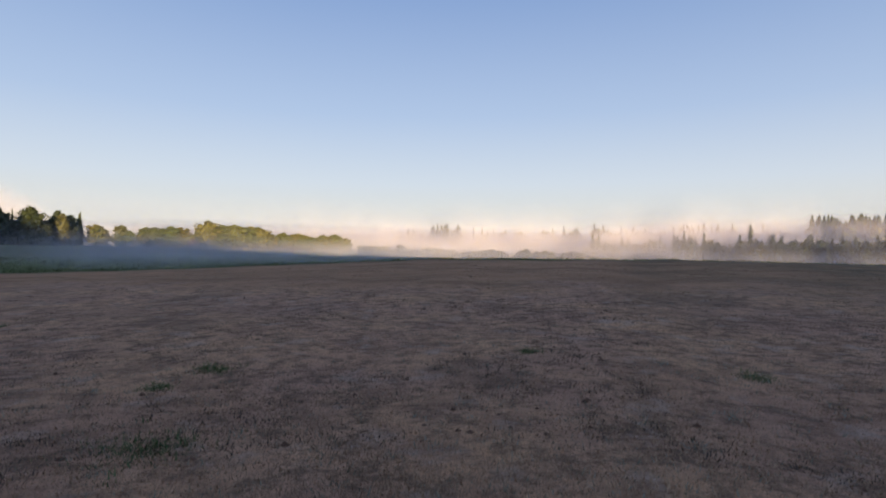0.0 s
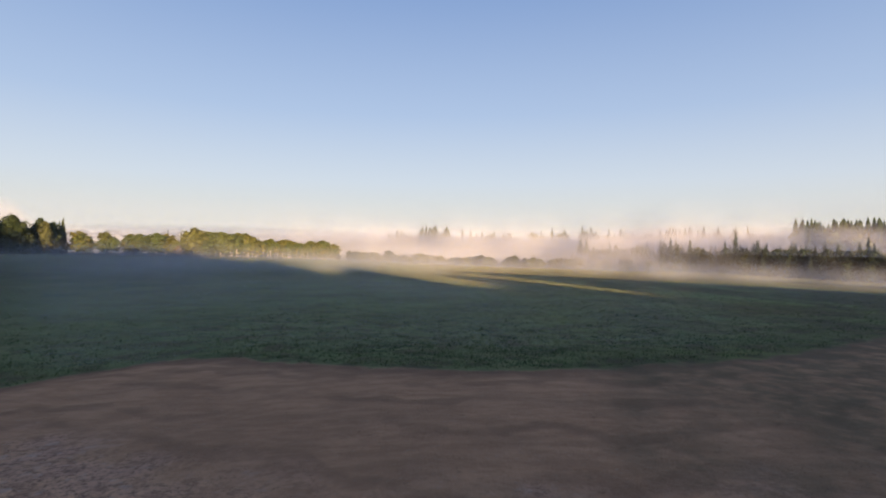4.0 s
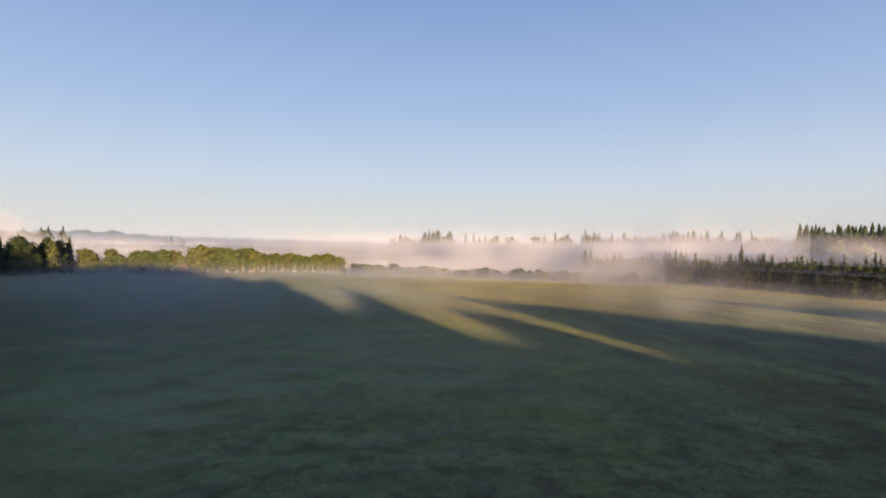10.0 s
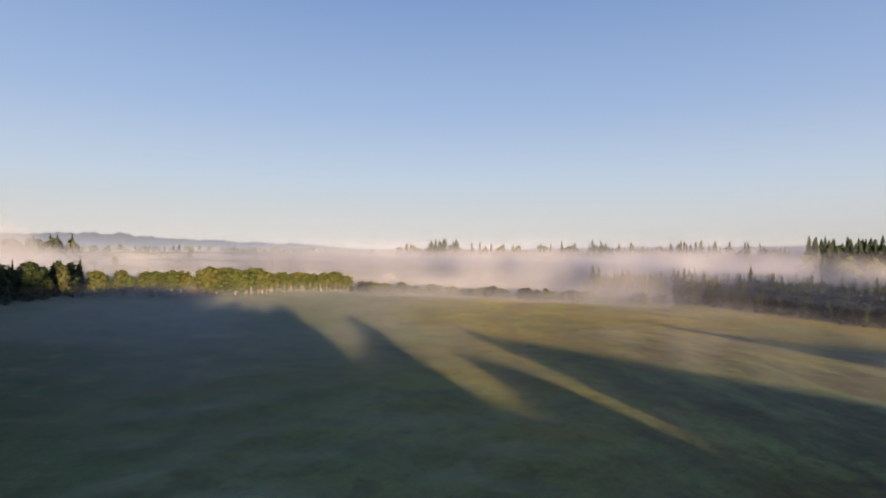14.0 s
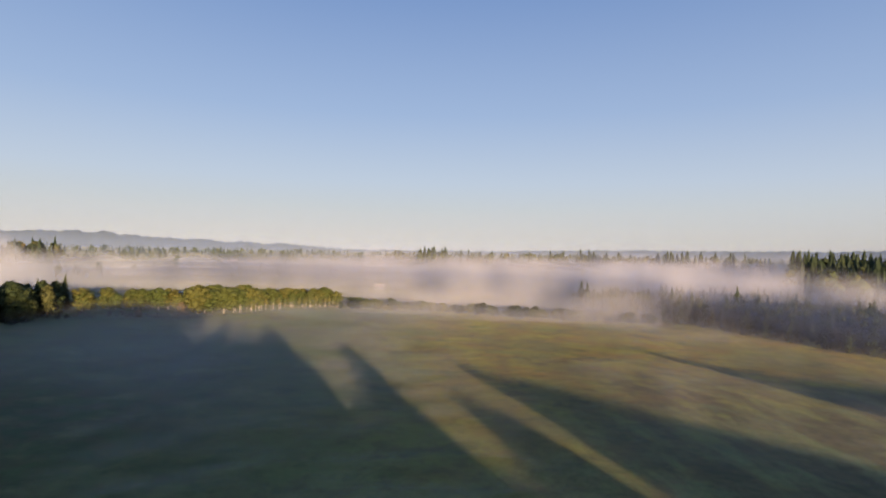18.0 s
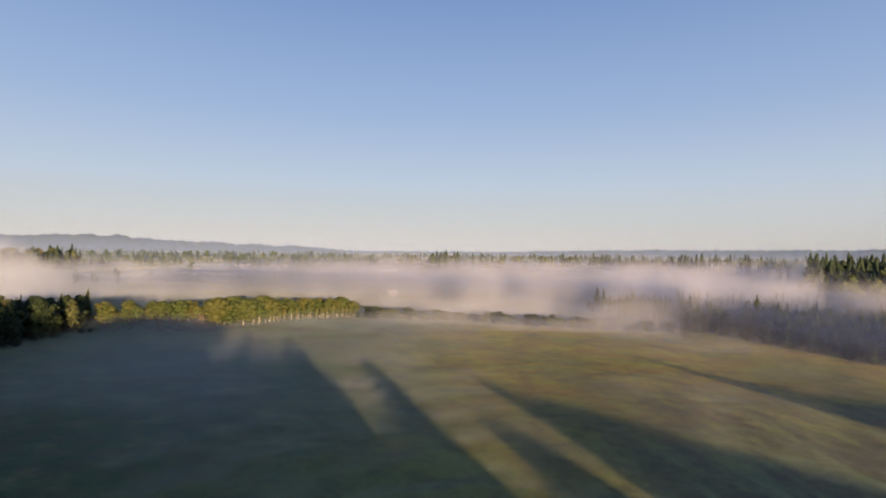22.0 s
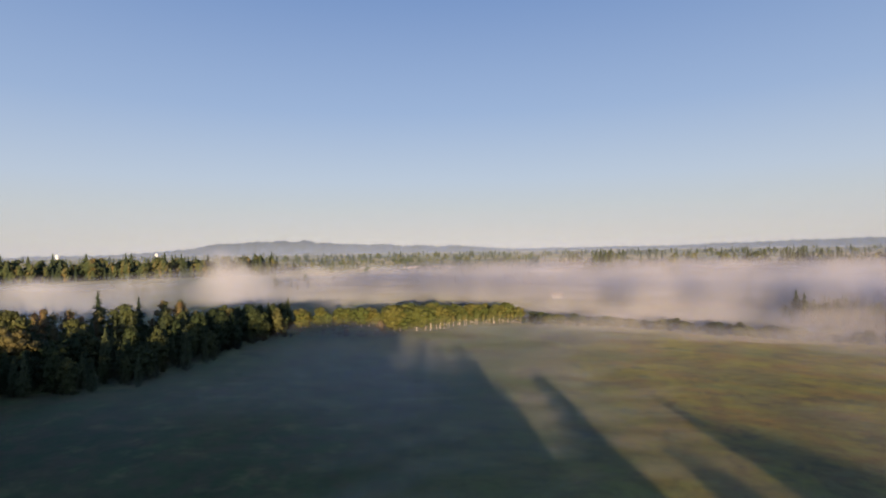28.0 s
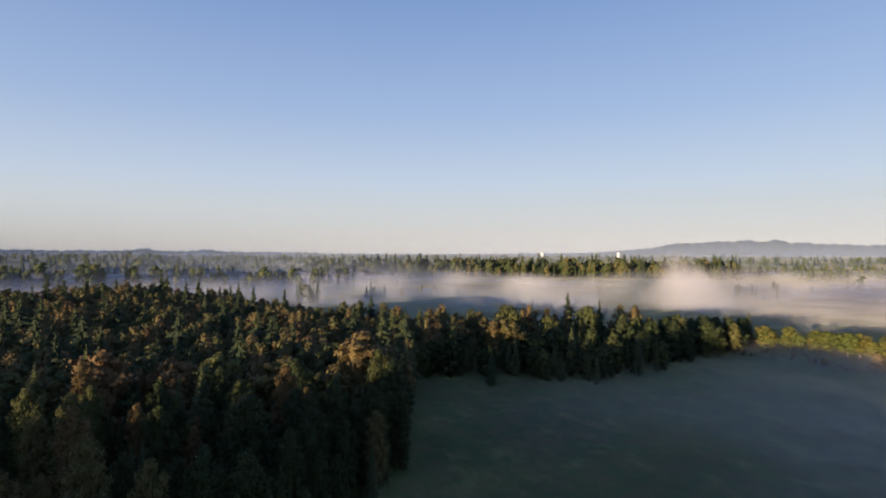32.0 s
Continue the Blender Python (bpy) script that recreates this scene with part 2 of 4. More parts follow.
lush = s.math("MULTIPLY", s.span(off, 130.0, 25.0), s.span(s.noise(0.06, 5, 0.6), 0.28, 0.62, 0.35, 1.0))
green = s.mix(s.math("MULTIPLY", lush, 0.75), green, s.mix(s.span(s.noise(0.9, 6, 0.7), 0.42, 0.62), c4(0.150, 0.195, 0.076), c4(0.225, 0.215, 0.092)))
# grass darkened towards the wood: shade beside the trees put into the colour
wood_shade = s.math("MULTIPLY", s.span(px, -25.0, -95.0), s.span(py, 240.0, 110.0))
green = s.mix(s.math("MULTIPLY", wood_shade, s.span(s.noise(0.03, 5, 0.6), 0.3, 0.6, 0.5, 0.92)), green, s.mix(s.span(s.noise(0.12, 6, 0.65), 0.42, 0.6), c4(0.030, 0.056, 0.022), c4(0.066, 0.060, 0.034)))
stubble = s.math("MULTIPLY", s.math("MULTIPLY", s.span(px, -12.0, 60.0), s.span(py, 250.0, 130.0)), s.span(s.noise(0.06, 6, 0.65, None, (1.6, 0.5, 1)), 0.38, 0.58))
green = s.mix(s.math("MULTIPLY", stubble, 0.75), green, s.mix(s.span(s.noise(0.5, 5, 0.7), 0.4, 0.6), c4(0.064, 0.046, 0.028), c4(0.10, 0.072, 0.036)))
weedy = s.math("MULTIPLY", s.span(off, 40.0, 6.0), s.span(s.noise(0.4, 6, 0.65), 0.47, 0.60))
green = s.mix(s.math("MULTIPLY", weedy, 0.75), green, c4(0.085, 0.055, 0.032))
green = s.mix(s.math("MULTIPLY", s.span(s.noise(0.13, 7, 0.72), 0.47, 0.62), 0.34), green, c4(0.030, 0.042, 0.018))
green = s.mix(s.math("MULTIPLY", s.span(s.noise(0.07, 7, 0.70, None, (1.0, 1.3, 1)), 0.50, 0.66), 0.5), green, c4(0.135, 0.150, 0.062))
green = s.mix(s.math("MULTIPLY", s.span(s.noise(0.30, 6, 0.75), 0.52, 0.62), 0.28), green, c4(0.085, 0.058, 0.034))
dry = s.mix(s.span(s.noise(0.5, 5, 0.6), 0.36, 0.64), c4(0.56, 0.305, 0.20), c4(0.69, 0.38, 0.215))
dry = s.mix(s.span(s.noise(1.7, 6, 0.65), 0.46, 0.66, 0.0, 0.75), dry, c4(0.32, 0.165, 0.105))
dry = s.mix(s.span(s.noise(5.0, 8, 0.8), 0.45, 0.62, 0.0, 0.8), dry, c4(0.15, 0.085, 0.056))
dry = s.mix(s.span(s.noise(0.11, 4), 0.54, 0.68, 0.0, 0.5), dry, c4(0.22, 0.18, 0.09))
dry = s.mix(s.span(s.noise(0.33, 5, 0.6), 0.52, 0.66, 0.0, 0.6), dry, c4(0.20, 0.115, 0.078))
dry = s.mix(s.span(s.noise(2.2, 5, 0.6), 0.56, 0.68, 0.0, 0.6), dry, c4(0.54, 0.37, 0.28))
soil = s.mix(s.span(s.noise(1.2, 6, 0.6, None, (0.5, 1.5, 1)), 0.36, 0.64), c4(0.40, 0.205, 0.11), c4(0.51, 0.27, 0.15))
soil = s.mix(s.span(s.noise(0.35, 5, 0.6), 0.42, 0.62, 0.0, 0.3), soil, c4(0.26, 0.135, 0.075))
soil = s.mix(s.span(s.noise(7.0, 5, 0.7), 0.58, 0.68, 0.0, 0.7), soil, c4(0.42, 0.27, 0.18))
rut = s.math("SINE", s.math("ADD", s.math("MULTIPLY", off, 2.1), s.span(s.noise(0.12, 3), 0.3, 0.7, -3.0, 3.0, False)))
soil = s.mix(s.span(s.math("MULTIPLY", rut, s.span(s.noise(0.25, 4), 0.35, 0.6)), 0.1, 0.9, 0.0, 0.45), soil, c4(0.20, 0.10, 0.056))
soil = s.mix(s.span(off, -2.2, -0.4, 0.0, 0.6), soil, c4(0.11, 0.058, 0.036))
bare = s.mix(track, dry, soil)
bare = s.mix(s.math("MULTIPLY", s.span(s.math("ADD", px, s.span(n_mid, 0.3, 0.7, -4.0, 4.0, False)), 5.0, 14.0), s.span(s.noise(0.7, 6, 0.65), 0.35, 0.6, 0.25, 0.75)), bare, c4(0.13, 0.094, 0.05))
colour = s.mix(pad, green, bare)
far = s.span(s.math("POWER", s.math("ADD", s.math("MULTIPLY", px, px), s.math("MULTIPLY", py, py)), 0.5), 620.0, 800.0)
farm = s.mix(s.span(s.noise(0.004, 3, 0.4), 0.42, 0.6), c4(0.035, 0.050, 0.022), c4(0.11, 0.10, 0.05))
colour = s.mix(far, colour, farm)
rise = s.math("ADD", s.math("ADD", s.math("MULTIPLY", n_fine, 0.5), s.math("MULTIPLY", grit, 0.2)), s.math("MULTIPLY", s.noise(1.1, 4, 0.6), 0.4))
M_GROUND = s.finish(colour, 0.95, rise, 0.8, 0.22, fuzz=0.03, spec=0.15)
ground = stuff("ground", np.stack([gx, gy, ground_z(gx, gy)], 1), faces, M_GROUND, "open meadow of mown grass with a bare earth pad and rolling farmland", "ground", True, "structure")

# ------------------------------------------------------------------ mist


def mist_material(name, alpha, top, depth, wave=8.0, scale=0.01, colour=(0.63, 0.635, 0.75), west=None, floor=None, even=False, east=None):
    """A veil of droplets: thickest below, ragged towards its top."""
    s = Shader(name)
    s.tree.nodes.remove(s.bsdf)
    x, y, z = s.parts()[0:3]
    billow = s.noise(scale, 2.5, 0.5, None, (1, 1, 1.4))
    z = s.math("ADD", z, s.span(billow, 0.25, 0.75, wave, -wave, False))
    body = s.span(z, top, top - depth)
    patch = s.span(s.noise(scale * 0.5, 3, 0.5), 0.28, 0.62, 0.55, 1.0)
    dens = s.math("MULTIPLY", body if even else s.math("MULTIPLY", body, patch), alpha)
    if floor is not None:
        dens = s.math("MULTIPLY", dens, s.span(z, floor - 4.0, floor + 5.0))
    if west:
        dens = s.math("MULTIPLY", dens, s.span(x, west[0], west[1]))
    if east:
        dens = s.math("MULTIPLY", dens, s.span(x, east[1], east[0]))
    diff, back, both, clear, veil = s.node("BsdfDiffuse"), s.node("BsdfTranslucent"), s.node("MixShader"), s.node("BsdfTransparent"), s.node("MixShader")
    diff.inputs[0].default_value = back.inputs[0].default_value = (*colour, 1)
    both.inputs[0].default_value = 0.5
    s.link(diff.outputs[0], both.inputs[1])
    s.link(back.outputs[0], both.inputs[2])
    s.link(dens, veil.inputs[0])
    s.link(clear.outputs[0], veil.inputs[1])
    s.link(both.outputs[0], veil.inputs[2])
    s.link(veil.outputs[0], s.out.inputs[0])
    return s.mat


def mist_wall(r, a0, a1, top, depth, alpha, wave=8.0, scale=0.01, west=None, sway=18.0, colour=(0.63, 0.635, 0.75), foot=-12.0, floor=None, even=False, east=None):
    """One fold of a fog bank, a wavering upright sheet; the far ones imitate haze."""
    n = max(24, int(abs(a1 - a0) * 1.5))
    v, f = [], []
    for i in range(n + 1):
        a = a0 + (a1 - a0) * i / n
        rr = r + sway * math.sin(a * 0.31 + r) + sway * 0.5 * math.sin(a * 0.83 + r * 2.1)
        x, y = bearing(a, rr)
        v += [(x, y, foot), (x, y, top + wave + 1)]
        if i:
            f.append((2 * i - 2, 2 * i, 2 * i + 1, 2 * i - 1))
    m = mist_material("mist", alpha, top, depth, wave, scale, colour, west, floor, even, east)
    return stuff("mist_bank", v, f, m, "pale veil of valley fog, tinted bluer far off to imitate haze", "fog", True)


for r, top, depth, alpha in ((418, 22, 26, 0.16), (455, 28, 28, 0.22), (500, 30, 28, 0.27), (550, 32, 28, 0.31), (605, 33, 28, 0.33), (670, 35, 26, 0.33), (745, 37, 24, 0.35), (832, 40, 20, 0.45)):
    mist_wall(r, -62, 46, top, depth, alpha, 6.0, 0.011, west=(-0.72 * r, -0.48 * r))
    mist_wall(r, 28, 112, top * 0.8, depth * 0.8, alpha, 5.0, 0.011, east=(-0.72 * r, -0.48 * r), colour=(0.56, 0.59, 0.76))
for r, top, alpha in ((232, 11, 0.04), (268, 15, 0.07), (315, 19, 0.15), (368, 25, 0.34)):
    mist_wall(r, -48, -4, top, 14, alpha, 4.0, 0.013, west=(20.0, 120.0), sway=10, floor=-4.0, east=(120.0, 210.0), colour=(0.64, 0.61, 0.68))
for r, alpha in ((215, 0.05), (245, 0.06), (300, 0.06)):
    mist_wall(r, -64, -24, 3.5, 7, alpha, 3.0, 0.013, west=(90.0, 150.0), sway=10, colour=(0.52, 0.57, 0.78))
for r, top, alpha in ((300, 19, 0.10), (345, 22, 0.14), (400, 29, 0.22), (460, 34, 0.26)):
    mist_wall(r, -66, -20, top, 12, alpha, 5.0, 0.012, west=(120.0, 200.0), sway=10, floor=15.0, colour=(0.64, 0.61, 0.68))
# distance haze as tinted sheets: their blue colour pales the woods and hills behind
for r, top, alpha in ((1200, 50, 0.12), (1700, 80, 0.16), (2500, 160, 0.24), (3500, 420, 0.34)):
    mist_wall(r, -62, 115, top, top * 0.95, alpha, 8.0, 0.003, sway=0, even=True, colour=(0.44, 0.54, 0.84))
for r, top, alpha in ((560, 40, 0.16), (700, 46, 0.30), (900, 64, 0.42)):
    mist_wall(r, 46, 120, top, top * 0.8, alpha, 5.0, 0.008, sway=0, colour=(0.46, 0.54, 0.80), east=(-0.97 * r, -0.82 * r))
for r, top in ((330, 9), (358, 11), (388, 13)):
    mist_wall(r, 30, 96, top, 10, 0.20, 3.0, 0.014, east=(-0.66 * r, -0.52 * r), colour=(0.54, 0.57, 0.72))
mist_wall(812, -36, 6, 52, 30, 0.30, 6.0, 0.008, colour=(0.70, 0.68, 0.82))
for r in (440, 540, 640, 740):
    mist_wall(r, -36, 24, 48, 40, 0.26, 5.0, 0.008, west=(-0.36 * r, -0.16 * r), colour=(0.74, 0.71, 0.78))

for r in range(58, 200, 9):
    mist_wall(r, -45, 62, 3.6 + r * 0.012, 4.5, 0.058, 2.0, 0.022, west=(45.0, -35.0), east=(-0.50 * r, -0.68 * r), sway=3, colour=(0.66, 0.70, 0.82))
for r in range(200, 345, 22):
    mist_wall(r, -45, 62, 12.0, 11.0, 0.018 + 0.00022 * r, 2.5, 0.018, west=(60.0, -45.0), east=(-0.50 * r, -0.68 * r), sway=7)
for k in range(8):
    r = 34 * 1.17 ** k
    mist_wall(r, -52, 66, 1.7 + r * 0.006, 2.2, 0.10, 0.6, 0.02, sway=1.5, colour=(0.62, 0.67, 0.82), west=(48.0, -12.0), east=(-0.50 * r, -0.68 * r))
for r in range(80, 210, 12):
    mist_wall(r, -60, 10, 6.0, 6.5, 0.045, 2.5, 0.02, sway=4, colour=(0.54, 0.59, 0.78), west=(8.0, 70.0))
for r, top, alpha in ((150, 14, 0.05), (178, 17, 0.06), (205, 20, 0.07)):
    mist_wall(r, 16, 64, top, 18, alpha, 5.0, 0.012, sway=5, colour=(0.56, 0.60, 0.74), west=(-40.0, -85.0), east=(-0.56 * r, -0.74 * r))
for r, top, alpha in ((326, 7, 0.10), (340, 10, 0.16), (348, 12, 0.18), (376, 14, 0.22), (394, 17, 0.22)):
    mist_wall(r, -24, 18, top, 10, alpha, 4.0, 0.014, sway=7, colour=(0.72, 0.70, 0.82), west=(-90.0, -10.0), east=(90.0, 190.0))
for r, top, alpha in ((322, 13, 0.07), (338, 14, 0.07)):
    mist_wall(r, 0, 46, top, 12, alpha, 5.0, 0.016, sway=5, colour=(0.60, 0.60, 0.74), west=(-215.0, -150.0), east=(-110.0, -20.0))
for r in range(170, 400, 18):
    mist_wall(r, -56, 8, 4.0, 7.0, 0.03, 2.0, 0.018, sway=6)


def mist_sheet(lift, alpha, x0, x1, y0, y1, name, label, scale=0.016, thin=0.0, rim=75.0, colour=(0.64, 0.67, 0.80)):
    """A thin layer of ground mist that follows the meadow."""
    n, v, f = 40, [], []
    for i in range(n + 1):
        for j in range(n + 1):
            x, y = x0 + (x1 - x0) * i / n, y0 + (y1 - y0) * j / n
            v.append((x, y, float(ground_z(x, y)) + lift))
    for i in range(n):
        for j in range(n):
            k = i * (n + 1) + j
            f.append((k, k + n + 1, k + n + 2, k + 1))
    s = Shader("ground_mist")
    s.tree.nodes.remove(s.bsdf)
    x, y, z = s.parts()[0:3]
    dens = s.math("MULTIPLY", s.span(s.noise(scale, 4, 0.55), 0.30, 0.70, thin, 1.0), alpha)
    for axis, a, b in ((x, x0, x0 + rim * 0.7), (x, x1, x1 - rim), (y, y0, y0 + rim * 1.2), (y, y1, y1 - rim * 0.8)):
        dens = s.math("MULTIPLY", dens, s.span(axis, float(a), float(b)))
    diff, back, both, clear, veil = s.node("BsdfDiffuse"), s.node("BsdfTranslucent"), s.node("MixShader"), s.node("BsdfTransparent"), s.node("MixShader")
    diff.inputs[0].default_value = back.inputs[0].default_value = (*colour, 1)
    s.link(diff.outputs[0], both.inputs[1])
    s.link(back.outputs[0], both.inputs[2])
    s.link(dens, veil.inputs[0])
    s.link(clear.outputs[0], veil.inputs[1])
    s.link(both.outputs[0], veil.inputs[2])
    s.link(veil.outputs[0], s.out.inputs[0])
    stuff(name, v, f, s.mat, label, "fog", True)


for lift, alpha in ((0.3, 0.03), (0.7, 0.03)):
    mist_sheet(lift, alpha, -215, 12, 40, 345, "ground_mist", "thin grey ground mist hanging over the shaded grass")
for lift, alpha in ((1.0, 0.10), (2.2, 0.10), (3.6, 0.10)):
    mist_sheet(lift, alpha, -185, 25, 95, 345, "ground_mist", "thin grey ground mist hanging over the shaded grass", 0.012, 0.35, 60.0, (0.71, 0.67, 0.61))
for lift, alpha in ((1.2, 0.05), (2.8, 0.05)):
    mist_sheet(lift, alpha, -15, 260, 55, 300, "ground_mist", "thin grey ground mist hanging over the shaded grass", 0.012, 0.4, 55.0, (0.66, 0.62, 0.60))
for lift, alpha in ((1.5, 0.12), (4.5, 0.12)):
    mist_sheet(lift, alpha, -90, 330, 215, 470, "ground_mist", "thin warm ground mist over the far side of the meadow")

for lift, alpha in ((5, 0.06), (9, 0.07), (13, 0.10)):
    mist_sheet(lift, alpha, 120, 560, 130, 520, "fog_deck", "smooth lilac-grey fog lying over the wood", 0.009, 0.5, 80.0, (0.62, 0.60, 0.67))
for lift, alpha in ((12, 0.26), (16, 0.28), (20, 0.26)):
    mist_sheet(lift, alpha, 130, 620, 120, 560, "fog_deck", "smooth lilac-grey fog lying over the wood", 0.009, 0.45, 70.0, (0.72, 0.68, 0.74))
for lift, alpha in ((10, 0.30), (16, 0.32), (22, 0.32)):
    mist_sheet(lift, alpha, -330, 560, 385, 980, "fog_deck", "smooth lilac-grey fog lying in the valley", 0.006, 0.62, 90.0, (0.70, 0.68, 0.76))


def mist_plume(turn, r, high, wide):
    """A curl of fog that has risen out of the bank: soft folds one behind the other."""
    v, f = [], []
    x, y = bearing(turn, r)
    ax, ay = math.cos(radians(turn)), math.sin(radians(turn))
    for k in range(7):
        fx, fy = bearing(turn, r + (k - 3) * 9.0)
        i = len(v)
        v += [(fx - ax * wide * 3, fy - ay * wide * 3, 2), (fx + ax * wide * 3, fy + ay * wide * 3, 2), (fx + ax * wide * 3, fy + ay * wide * 3, high * 1.1), (fx - ax * wide * 3, fy - ay * wide * 3, high * 1.1)]
        f.append((i, i + 1, i + 2, i + 3))
    s = Shader("plume")
    s.tree.nodes.remove(s.bsdf)
    px, py, pz = s.parts()[0:3]
    along = s.math("ADD", s.math("MULTIPLY", s.math("SUBTRACT", px, x), ax), s.math("MULTIPLY", s.math("SUBTRACT", py, y), ay))
    along = s.math("ADD", along, s.span(s.noise(0.035, 5, 0.55), 0.3, 0.7, -wide * 0.55, wide * 0.55, False))
    along = s.math("ABSOLUTE", s.math("ADD", along, s.span(pz, 10.0, high, -wide * 0.3, wide * 0.35, False)))
    girth = s.span(pz, 8.0, high, wide * 1.7, wide * 0.4)
    dens = s.math("MULTIPLY", s.span(along, girth, s.math("MULTIPLY", girth, 0.1)), s.span(pz, high, high * 0.45, 0.0, 0.15))
    diff, back, both, clear, veil = s.node("BsdfDiffuse"), s.node("BsdfTranslucent"), s.node("MixShader"), s.node("BsdfTransparent"), s.node("MixShader")
    diff.inputs[0].default_value = back.inputs[0].default_value = (0.62, 0.62, 0.72, 1)
    s.link(diff.outputs[0], both.inputs[1])
    s.link(back.outputs[0], both.inputs[2])
    s.link(dens, veil.inputs[0])
    s.link(clear.outputs[0], veil.inputs[1])
    s.link(both.outputs[0], veil.inputs[2])
    s.link(veil.outputs[0], s.out.inputs[0])
    stuff("mist_plume", v, f, s.mat, "wisp of fog rising above the fog bank", "fog")


mist_plume(38.0, 560, 62, 28)

# ------------------------------------------------------------------ trees
rng = np.random.default_rng(5)


def taper(pile, a, b, ra, rb, n=6):
    """A tapered limb from a to b."""
    a, b = np.asarray(a, float), np.asarray(b, float)
    d = (b - a) / np.linalg.norm(b - a)
    u = np.cross(d, (0.3, 1, 0.2) if abs(d[2]) > 0.8 else (0, 0, 1))
    u /= np.linalg.norm(u)
    w = np.cross(d, u)
    t = np.arange(n) * 2 * math.pi / n
    ring = np.outer(np.cos(t), u) + np.outer(np.sin(t), w)
    pile.add(np.concatenate([a + ring * ra, b + ring * rb]), [(i, (i + 1) % n, n + (i + 1) % n, n + i) for i in range(n)])


def conifer_parts(h, r, levels, arms, seed, bare=0.08, slim=1.0):
    """A fir: drooping ragged boughs in whorls round a straight stem."""
    g = np.random.default_rng(seed)
    stem, crown = Pile(), Pile()
    taper(stem, (0, 0, -0.5), (0, 0, h * 0.55), h * 0.013, h * 0.008)
    taper(stem, (0, 0, h * 0.55), (0, 0, h * 0.985), h * 0.008, 0.03)
    for k in range(levels):
        q = k / (levels - 1)
        z = h * (bare + (1 - bare) * q ** 0.92)
        reach = r * (1 - q) ** 0.68 * (0.72 + 0.42 * g.random()) + 0.3
        if q < 0.12:
            reach *= 0.55 + 3.5 * q
        for _ in range(max(5, int(arms * (1 - 0.45 * q)))):
            a = g.random() * 2 * math.pi
            le = reach * (0.6 + 0.5 * g.random())
            wd = (le * (0.15 + 0.11 * g.random()) + 0.14) * slim
            dz = -le * (0.22 + 0.3 * g.random()) + le * 0.1
            c, sn = math.cos(a), math.sin(a)
            zz = z + (g.random() - 0.5) * h / levels * 1.2

            def pt(al, ac, up):
                return (c * al - sn * ac, sn * al + c * ac, zz + up)

            crown.add([pt(0.02, 0, 0.12 * le), pt(le * 0.45, wd, dz * 0.55 - 0.1 * le), pt(le, 0, dz), pt(le * 0.45, -wd, dz * 0.55 - 0.1 * le), pt(le * 0.5, 0, dz * 0.3 + 0.05 * le)],
                      [(0, 1, 4), (1, 2, 4), (2, 3, 4), (3, 0, 4)])
    tiers(crown, h * 0.97, r * 0.5, 13, 12, g, bare)
    crown.add([(0.16, 0, h * 0.95), (-0.08, 0.14, h * 0.95), (-0.08, -0.14, h * 0.95), (0, 0, h)], [(0, 1, 3), (1, 2, 3), (2, 0, 3)])
    return stem, crown


def close_conifer_parts(h, r, seed):
    """A fir seen near by: whorls of drooping boughs, each a fan of narrow needled sprays."""
    g = np.random.default_rng(seed)
    stem, crown = Pile(), Pile()
    taper(stem, (0, 0, -0.5), (0, 0, h * 0.55), h * 0.013, h * 0.008)
    taper(stem, (0, 0, h * 0.55), (0, 0, h * 0.985), h * 0.008, 0.03)
    levels = 52
    for k in range(levels):
        q = k / (levels - 1)
        z = h * (0.07 + 0.92 * q)
        reach = r * (1 - q) ** 0.78 * (0.7 + 0.5 * g.random()) + 0.25
        if q < 0.1:
            reach *= 0.6 + 4 * q
        for _ in range(max(5, int(15 * (1 - 0.6 * q)))):
            a, le, zz = g.random() * 2 * math.pi, reach * (0.55 + 0.55 * g.random()), z + (g.random() - 0.5) * 0.5
            rise, drop = 0.10 + 0.25 * q, 0.38 + 0.2 * g.random()
            for u in np.linspace(0.18, 1.0, 6):
                for sd in (-1, 1):
                    w = le * (0.34 * (1.1 - u) + 0.10) * (0.7 + 0.6 * g.random())
                    b = a + sd * (0.75 - 0.4 * u)
                    x0, y0, z0 = math.cos(a) * le * u * 0.85, math.sin(a) * le * u * 0.85, zz + le * (rise * u - drop * u * u)
                    x1, y1, z1 = x0 + math.cos(b) * w, y0 + math.sin(b) * w, z0 - w * (0.25 + 0.3 * g.random())
                    nx, ny = -math.sin(b) * w * 0.26, math.cos(b) * w * 0.26
                    mx, my, mz = (x0 + x1) / 2, (y0 + y1) / 2, (z0 + z1) / 2
                    crown.add([(x0, y0, z0), (mx + nx, my + ny, mz - 0.12 * w), (x1, y1, z1), (mx - nx, my - ny, mz - 0.12 * w)], [(0, 1, 2), (0, 2, 3)])
    tiers(crown, h * 0.95, r * 0.42, 15, 12, g, 0.07)
    crown.add([(0.12, 0, h * 0.95), (-0.06, 0.1, h * 0.95), (-0.06, -0.1, h * 0.95), (0, 0, h)], [(0, 1, 3), (1, 2, 3), (2, 0, 3)])
    return stem, crown


